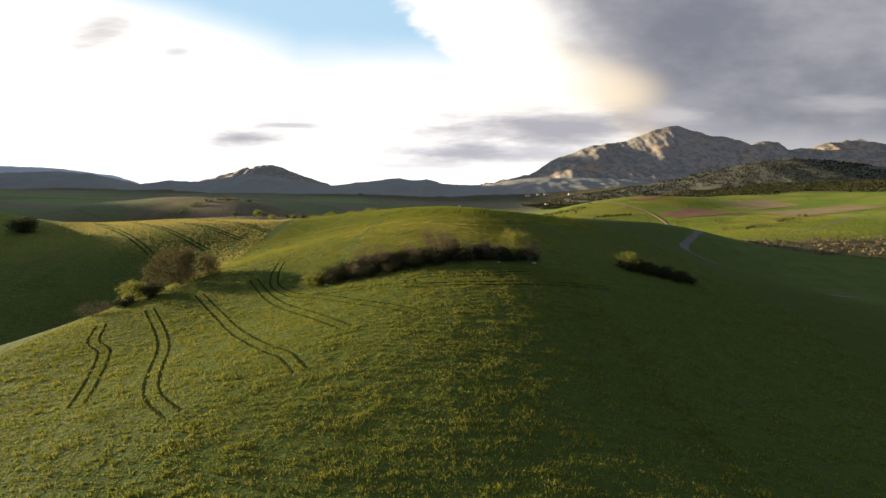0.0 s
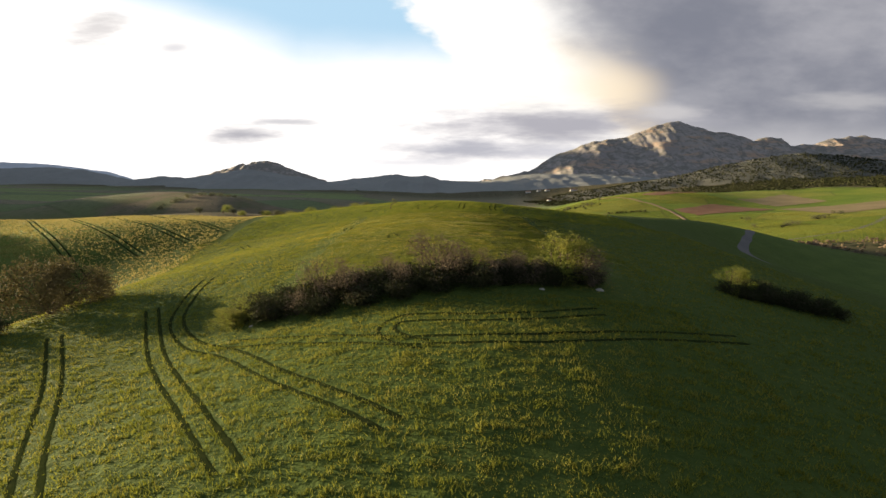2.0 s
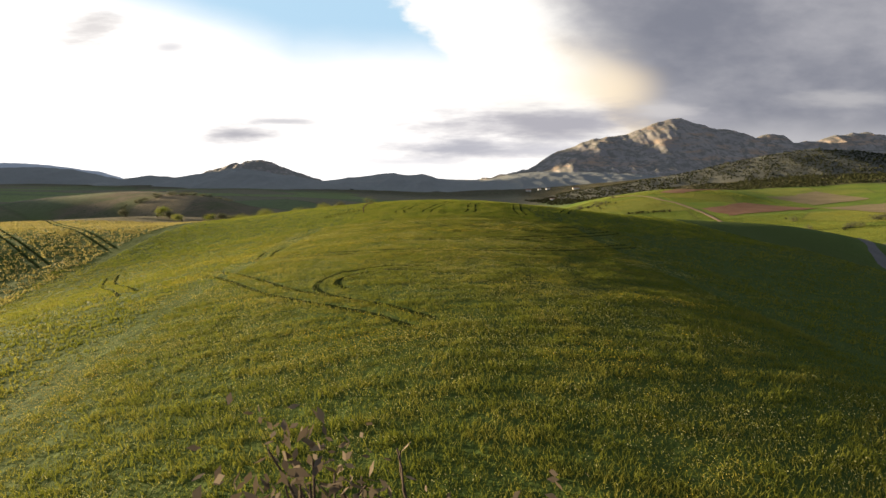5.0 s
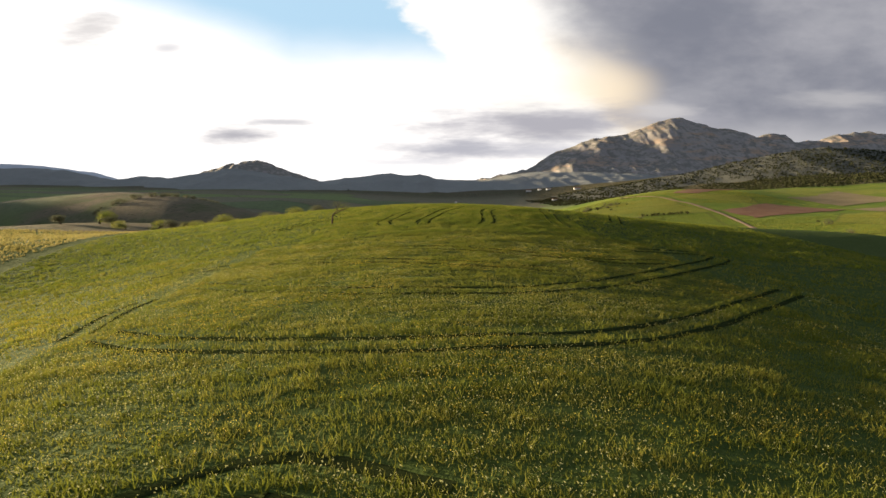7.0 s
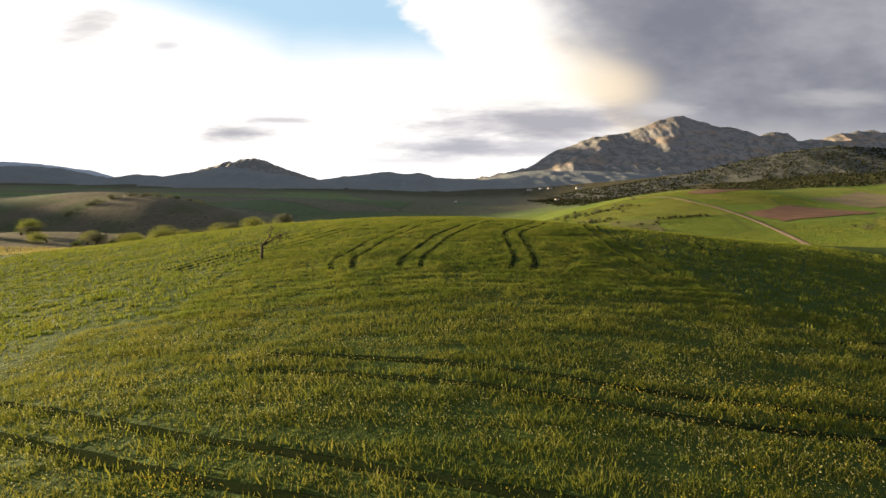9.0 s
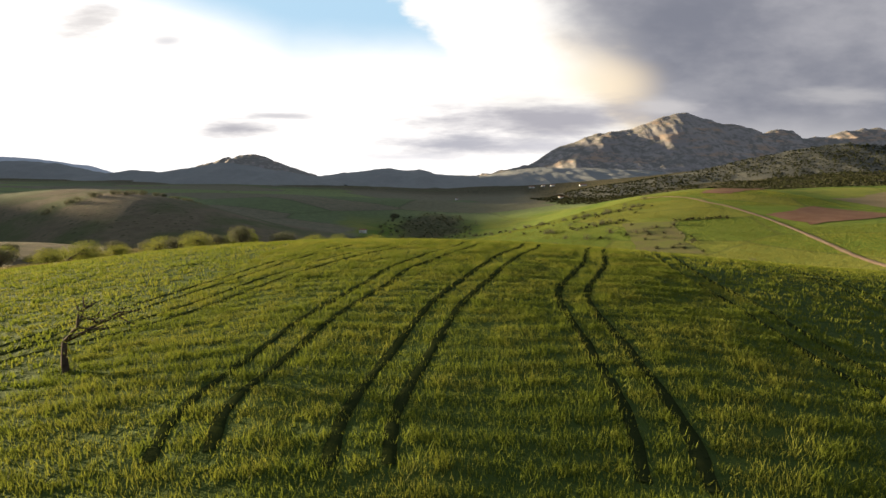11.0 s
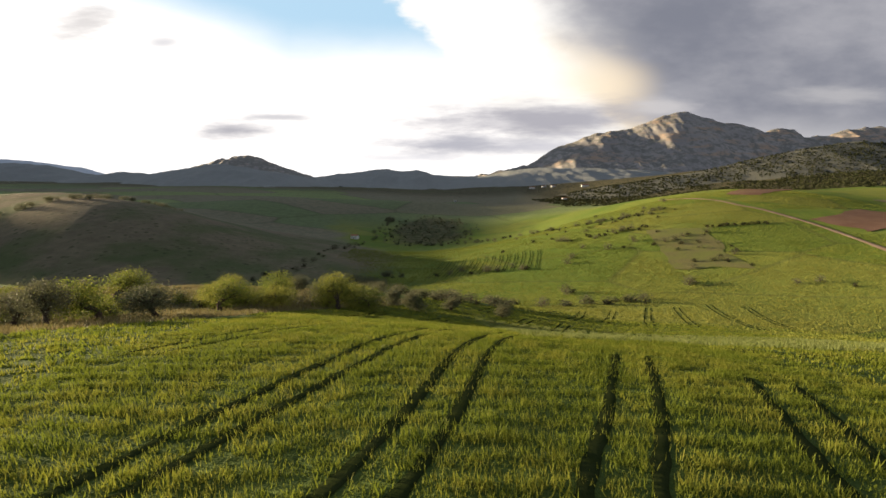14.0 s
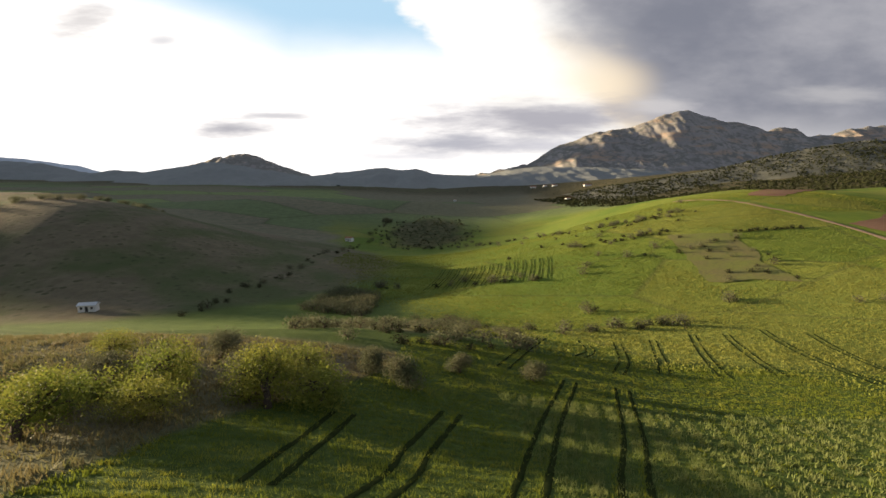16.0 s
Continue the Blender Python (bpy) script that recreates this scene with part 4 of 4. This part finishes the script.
almond_c = stand(tree("almond_tree", "spreading almond tree with thin olive-green foliage", "tree", 15, 4.3, 0.16, 3, 1.1, 50, 0.10, 0.95, M_OLIVE, 1, 0.8, "almond trees along the field"), -34, 262, 10)
bare = stand(tree("bare_tree", "small almost bare almond tree with a crooked trunk, in the wheat", "tree", 23, 4.0, 0.12, 3, 1.0, 16, 0.05, 0.75, M_LEAF, 1, 0.9, "", 120, 0.3), -17.1, 199.8, 200)
KIN = (almond_a, almond_b, almond_c)
rnd = random.Random(5)
for x, y, k in ((-10.5, 290, 1), (-18.5, 293, 2), (-22, 284, 0), (-29, 291, 2), (-31.5, 283, 0), (-37, 277, 1), (-35, 268, 0), (-41, 267, 2), (-44, 274, 1), (-48, 272, 0),
                (-46, 263, 2), (-52, 266, 1), (-55, 275, 2), (-39, 285, 2), (-45, 288, 0), (-61, 269, 0), (-66, 277, 2), (-70, 268, 1), (-76, 275, 2), (-82, 270, 0), (-88, 279, 2),
                (-58, 285, 1), (-52, 292, 2), (-94, 272, 1), (-101, 279, 2), (-66, 288, 2), (-33, 296, 1), (-25, 299, 2), (-108, 284, 0), (-13, 298, 1), (-118, 280, 2), (-75, 262, 2), (-60, 258, 1),
                (-38, 257, 1), (-29, 268, 2), (-27, 277, 0)):
    again(KIN[k], x + rnd.uniform(-0.8, 0.8), y + rnd.uniform(-0.8, 0.8), rnd.uniform(0, 360), rnd.uniform(0.62, 0.95), wide=rnd.uniform(1.15, 1.4))

young = stand(tree("almond_bush", "bushy young almond with yellow-green shoots", "shrub", 26, 2.4, 0.06, 1, 0.9, 52, 0.095, 0.75, M_LEAF, 5, 0.9, "bushy growth between the almonds", 36), -16.5, 287)
for k in range(34):
    u = rnd.random()
    again(young, -9 - 75 * u + rnd.uniform(-4, 4), 293 - 22 * u + rnd.uniform(-5, 7), rnd.uniform(0, 360), rnd.uniform(0.6, 1.25))
olive_a = stand(tree("olive_tree", "round grey-green olive tree beside the crop", "tree", 31, 3.0, 0.14, 3, 0.9, 40, 0.105, 0.65, M_OLIVE, 1, 0.75), 10.6, 308.8)
again(olive_a, 1.2, 307.1, 80, 0.9)
again(olive_a, -4.6, 297.5, 200, 1.15)
again(olive_a, -8.4, 301.5, 150, 1.0)

# low copies for the middle distance
small_tree = stand(tree("olive_tree", "small olive tree on the far slope", "tree", 41, 3.2, 0.12, 2, 0.9, 10, 0.26, 0.9, M_OLIVE, 1, 0.8, "olive trees on the slopes", 24), 123, 530)
small_bush = stand(tree("shrub", "low round dark shrub on the slope", "shrub", 43, 2.2, 0.06, 1, 0.8, 12, 0.22, 0.8, M_DARKLEAF, 3, 0.8, "shrubs on the slopes", 18), 110, 520)
for x, y in ((-17, 717), (34, 711), (41, 527), (90, 562), (73, 646), (79, 570), (117, 577), (140, 588), (108, 530), (149, 550), (51, 413), (33, 377), (96, 517), (83, 499), (102, 487), (72, 482), (117, 484),
             (101.5, 416), (137, 404), (145, 403), (150, 393), (222, 388), (242, 429), (245, 441), (103, 418), (105, 419), (52, 418), (54, 416), (26, 384), (67, 472), (94, 489), (111, 497), (98, 543), (60, 590), (50, 640), (20, 690), (130, 620), (160, 600), (170, 570), (185, 620), (75, 540), (64, 545)):
    again(rnd.choice((small_tree, small_bush, small_tree)), x, y, rnd.uniform(0, 360), rnd.uniform(0.8, 1.4))
for k in range(176):          # hedges along the field edges
    u = rnd.random()
    lines = (((-14, 700), (63, 672)), ((63, 672), (95, 590)), ((95, 590), (157, 567)), ((76, 526), (130, 524)), ((19, 382), (78, 394)), ((-32, 487), (59, 472)), ((225, 372), (330, 440)), ((108, 560), (170, 585)))
    a, b = lines[k % len(lines)]
    again(rnd.choice((small_tree, small_bush)), a[0] + (b[0] - a[0]) * u + rnd.uniform(-4, 4), a[1] + (b[1] - a[1]) * u + rnd.uniform(-5, 5), rnd.uniform(0, 360), rnd.uniform(0.6, 1.3))
for k in range(14):
    again(small_bush, 160 + 2.5 * k + rnd.uniform(-1, 1), 509 - 0.4 * k + rnd.uniform(-2, 2), rnd.uniform(0, 360), rnd.uniform(0.8, 1.2))
for k in range(26):
    u, v = rnd.random(), rnd.random()
    again(small_bush if k % 3 else small_tree, 112 + 28 * u + 18 * v, 440 + 70 * v - 10 * u, rnd.uniform(0, 360), rnd.uniform(0.6, 1.3))
for i in range(8):           # olive grove in rows
    for j in range(11):
        u, v = i / 7, j / 10
        again(small_tree, -52 + 25 * u + 6 * v * (1 - u) + rnd.uniform(-0.7, 0.7), 436 - 16 * u + 44 * v + rnd.uniform(-0.8, 0.8), rnd.uniform(0, 360), rnd.uniform(1.0, 1.3))
for k in range(125):          # scrub between the trees and the valley
    a, r = rnd.uniform(0, 6.28), rnd.random() ** 0.5
    again(rnd.choice((small_tree, small_bush, small_tree)), -6 + 27 * r * math.cos(a), 362 + 46 * r * math.sin(a), rnd.uniform(0, 360), rnd.uniform(0.55, 1.0))
for k in range(75):          # along the stream in the valley
    u = k / 40
    again(rnd.choice((small_tree, small_bush)), np.interp(u, [0, 0.3, 0.6, 1], [-96, -84, -74, -60]) + rnd.uniform(-5, 5), np.interp(u, [0, 0.3, 0.6, 1], [428, 505, 640, 860]) + rnd.uniform(-10, 10), rnd.uniform(0, 360), rnd.uniform(0.7, 1.5))
for k in range(45):          # crest of the shaded hill
    again(small_tree, -292 + 1.5 * k + rnd.uniform(-6, 6), 548 + 2.6 * k + rnd.uniform(-9, 9), rnd.uniform(0, 360), rnd.uniform(0.8, 1.5))

# the overgrown bank in the crop: dense shrubs, dry brush and one leafy tree
dark_a = stand(tree("shrub", "dense dark evergreen shrub on the overgrown bank", "shrub", 51, 3.0, 0.07, 2, 0.9, 56, 0.095, 0.80, M_DARKLEAF, 6, 0.9, "shrubs on the overgrown bank", 80), -23.5, 100)
dark_b = stand(tree("shrub", "dense dark evergreen shrub on the overgrown bank", "shrub", 57, 2.6, 0.06, 2, 1.0, 56, 0.095, 0.78, M_DARKLEAF, 7, 0.9, "shrubs on the overgrown bank", 80), -18.5, 99)
brush_a = stand(tree("dry_brush", "leafless brown twiggy brush on the overgrown bank", "shrub", 61, 3.6, 0.035, 2, 0.65, 26, 0.075, 0.5, M_TWIG, 7, 1.0, "dry brush on the overgrown bank", 70), -14, 98.5)
for x, y, k, s in ((-26.5, 101, 1, 0.75), (-21, 98, 0, 1.0), (-25, 103, 0, 0.9), (-17, 101, 0, 1.1), (-15, 97, 1, 1.0), (-12, 100, 0, 1.1), (-10, 96.5, 1, 0.95), (-7.5, 99, 0, 1.05), (-5, 96.5, 1, 1.0),
                   (-3, 99, 0, 1.0), (-0.5, 97, 1, 1.05), (1.5, 99.5, 0, 0.95), (4, 97.5, 1, 1.0), (6.5, 99.5, 0, 0.9), (8.5, 98, 1, 0.95), (11, 99.5, 0, 0.9), (13, 98, 1, 0.85), (16, 99.5, 0, 0.85), (18, 100.5, 1, 0.7),
                   (-20, 102.5, 1, 1.0), (-13, 103, 1, 1.0), (-6, 102, 1, 1.0), (1, 102.5, 1, 0.9), (8, 102, 1, 0.9)):
    again((dark_a, dark_b)[k], x, y, rnd.uniform(0, 360), s * 1.1, wide=1.3)
for x, y, s in ((-15.5, 101.5, 1.15), (-11.5, 98, 0.95), (-7, 101, 1.05), (-5.8, 98, 0.8), (-1.5, 101, 1.25), (0.5, 98.5, 1.1), (3.5, 100.5, 0.9), (8, 99, 1.0), (10, 97.5, 0.85), (17.5, 98.5, 0.95), (-18, 97.5, 0.8), (5.5, 97.5, 0.8)):
    again(brush_a, x, y, rnd.uniform(0, 360), s * rnd.uniform(1.1, 1.5))
hedge_tree = stand(tree("leafy_tree", "rounded yellow-green leafy tree rising from the bank", "tree", 71, 6.6, 0.12, 3, 0.85, 44, 0.115, 0.95, M_LEAF, 5, 1.0, "", 150), 14.5, 100.5)
for x, y, s in ((-26.5, 98.8, 0.42), (-24.8, 100.2, 0.5), (-28, 100.6, 0.36)):
    again(hedge_tree, x, y, 70 * s, s, "low green bush at the end of the overgrown bank", wide=1.3)
again(brush_a, 17.2, 101, 50, 1.35, "pale leafless brush beside the leafy tree")
# lone shrubs either side
lone = stand(tree("large_shrub", "large round olive-brown shrub at the field edge", "shrub", 81, 6.4, 0.14, 3, 0.8, 90, 0.12, 1.15, M_BROWNLEAF, 4, 0.95, "", 170), -63.5, 117.5, 0, 1.5, wide=1.05)
again(dark_a, -65.5, 108, 30, 1.2, wide=1.2)
again(hedge_tree, -69, 106.5, 130, 0.85, "low yellow-green bush beside the large shrub")
again(dark_b, -68, 103.5, 90, 0.9, wide=1.3)
again(brush_a, -71.5, 98.5, 200, 0.9, wide=1.6)
for x, y, s in ((40.5, 108.5, 0.9), (42, 107, 0.8), (43.5, 109, 1.0), (45, 107.5, 1.05), (46.5, 108.5, 0.95), (48, 106.5, 1.1), (49.5, 107.5, 1.0), (51, 106, 1.05), (52.5, 106.5, 0.9), (47, 110, 1.0), (54, 105.5, 0.7)):
    again(rnd.choice((dark_a, dark_b)), x, y, rnd.uniform(0, 360), s, "dark shrub in the crop on the shaded slope")
again(hedge_tree, 41.5, 109.5, 40, 0.66, "small yellow-green bush among dark shrubs")
again(dark_a, -186, 217, 0, 2.7, wide=1.3, label="lone dark round tree on the crest")

# bushes of the far scrubland, beyond counting
def clumps(name, x, y, size, mat, label, leaves=8):
    z = np.maximum(ground_z(x, y), scrub_hill_z(x, y))
    g = np.random.default_rng(len(x))
    c = np.stack([x, y, z + size * 0.4], -1)
    n = len(x)
    d = g.normal(0, 1, (n, leaves, 3))
    d /= np.linalg.norm(d, axis=2)[..., None]
    d[..., 2] = np.abs(d[..., 2]) * 0.8
    c = (c[:, None] + d * (size * 0.6)[:, None, None] * g.uniform(0.5, 1, (n, leaves, 1))).reshape(-1, 3)
    s = np.repeat(size, leaves)[:, None] * 0.42
    u, w = g.normal(0, 1, c.shape), g.normal(0, 1, c.shape)
    u /= np.linalg.norm(u, axis=1)[:, None]
    w /= np.linalg.norm(w, axis=1)[:, None]
    v = np.stack([c - u * s, c + w * s, c + u * s, c - w * s], 1).reshape(-1, 3)
    return tagged(bulk_mesh(name, v, np.arange(len(v)), 4, mat), label, "scrub", kind="stuff")


x, y = scatter(190, 1000, 480, 1200, 0.03)
wobble = 18 * fbm(x / 60, y / 60, 3, 5)
keep = (x + y - 1110 + 1.8 * wobble > 0) & (fbm(x / 70, y / 70, 3, 91) > -0.35)
clumps("scrub_bushes", x[keep], y[keep], rng.uniform(1.4, 3.2, keep.sum()), M_DARKLEAF, "dense dark bushes covering the hill below the mountain")
x, y = scatter(125, 330, 190, 345, 0.05)
wobble = 18 * fbm(x / 60, y / 60, 3, 5)
keep = wobble + 45 - np.hypot((x - 215) / 1.7, y - 262) > 0
clumps("bank_bushes", x[keep], y[keep], rng.uniform(0.6, 1.6, keep.sum()), M_TWIG, "low brown bushes on the bank above the track")
x, y = scatter(-120, 160, 600, 1000, 0.012)
keep = 50 + 22 * fbm(x / 60, y / 60, 3, 5) - np.hypot(x + 10, (y - 800) / 2.2) > 0
clumps("valley_bushes", x[keep], y[keep], rng.uniform(1.2, 2.6, keep.sum()), M_OLIVE, "grey-green bushes in the shaded valley")


# ---- farm buildings ----
def farmhouse(x, y, turn, wide, deep, high, label, roofing=None):
    top = tagged(new("farmhouse"), label, "house", "white farm buildings in the valley")
    bm = bmesh.new()
    bmesh.ops.create_cube(bm, size=1.0, matrix=Matrix.LocRotScale((0, 0, high / 2 - 0.4), None, (wide, deep, high + 0.8)))
    bmesh.ops.bevel(bm, geom=bm.edges[:], offset=0.05, segments=1, affect="EDGES")
    part("wall", bm, M_WALL, top)
    bm = bmesh.new()
    e, r = 0.35, deep * 0.24
    pts = [(-wide / 2 - e, -deep / 2 - e, high), (wide / 2 + e, -deep / 2 - e, high), (wide / 2 + e, deep / 2 + e, high), (-wide / 2 - e, deep / 2 + e, high), (-wide / 2 - e, 0, high + r), (wide / 2 + e, 0, high + r)]
    low = [(p[0], p[1], p[2] - 0.18) for p in pts]
    v = [bm.verts.new(p) for p in pts + low]
    for f in ((0, 1, 5, 4), (2, 3, 4, 5), (6, 10, 11, 7), (8, 11, 10, 9), (0, 6, 7, 1), (2, 8, 9, 3), (0, 4, 10, 6), (4, 3, 9, 10), (1, 7, 11, 5), (5, 11, 8, 2)):
        bm.faces.new([v[i] for i in f])
    part("roof", bm, roofing or M_ROOF, top)
    for name, px, w, lo, hi in (("door", 0.0, 0.95, 0.0, 2.05), ("window", -wide * 0.3, 0.8, 1.0, 1.9), ("window", wide * 0.3, 0.8, 1.0, 1.9)):
        bm = bmesh.new()
        bmesh.ops.create_cube(bm, size=1.0, matrix=Matrix.LocRotScale((px, -deep / 2 - 0.01, (lo + hi) / 2), None, (w, 0.08, hi - lo)))
        part(name, bm, M_DARKPANE, top)
    top.matrix_basis = pose(x, y, float(ground_z(x, y)) + 0.05, 0, 0, turn)
    return top


farmhouse(-132, 433, 12, 5.8, 3.6, 2.5, "small white shed with a pale sheet roof at the hill foot", M_SHEET)
farmhouse(-84, 727, -20, 7, 5, 3.2, "white cottage by the stream")
for x, y, w in ((233, 1110, 9), (42, 1262, 5), (291, 1700, 16), (392, 1510, 18), (352, 1690, 14), (330, 1720, 12), (-1500, 2350, 22)):
    farmhouse(x, y, rnd.uniform(-30, 30), w, w * 0.55, 4.0, "distant white farmhouse below the hills")

# pale stones lying on the bank
for x, y, s in ((18.2, 97.6, 0.55), (-23.5, 97.6, 0.35), (11, 96, 0.4)):
    bm = bmesh.new()
    bmesh.ops.create_icosphere(bm, subdivisions=2, radius=s)
    for q in bm.verts:
        q.co *= 1 + 0.25 * noise.noise(q.co * 2.1 / s)
        q.co.z *= 0.6
    me = bpy.data.meshes.new("field_stone")
    bm.to_mesh(me)
    bm.free()
    me.materials.append(M_STONE)
    tagged(stand(new("field_stone", me), x, y, 30, 1.0, 0.1), "pale weathered stone at the edge of the bank", "stone")
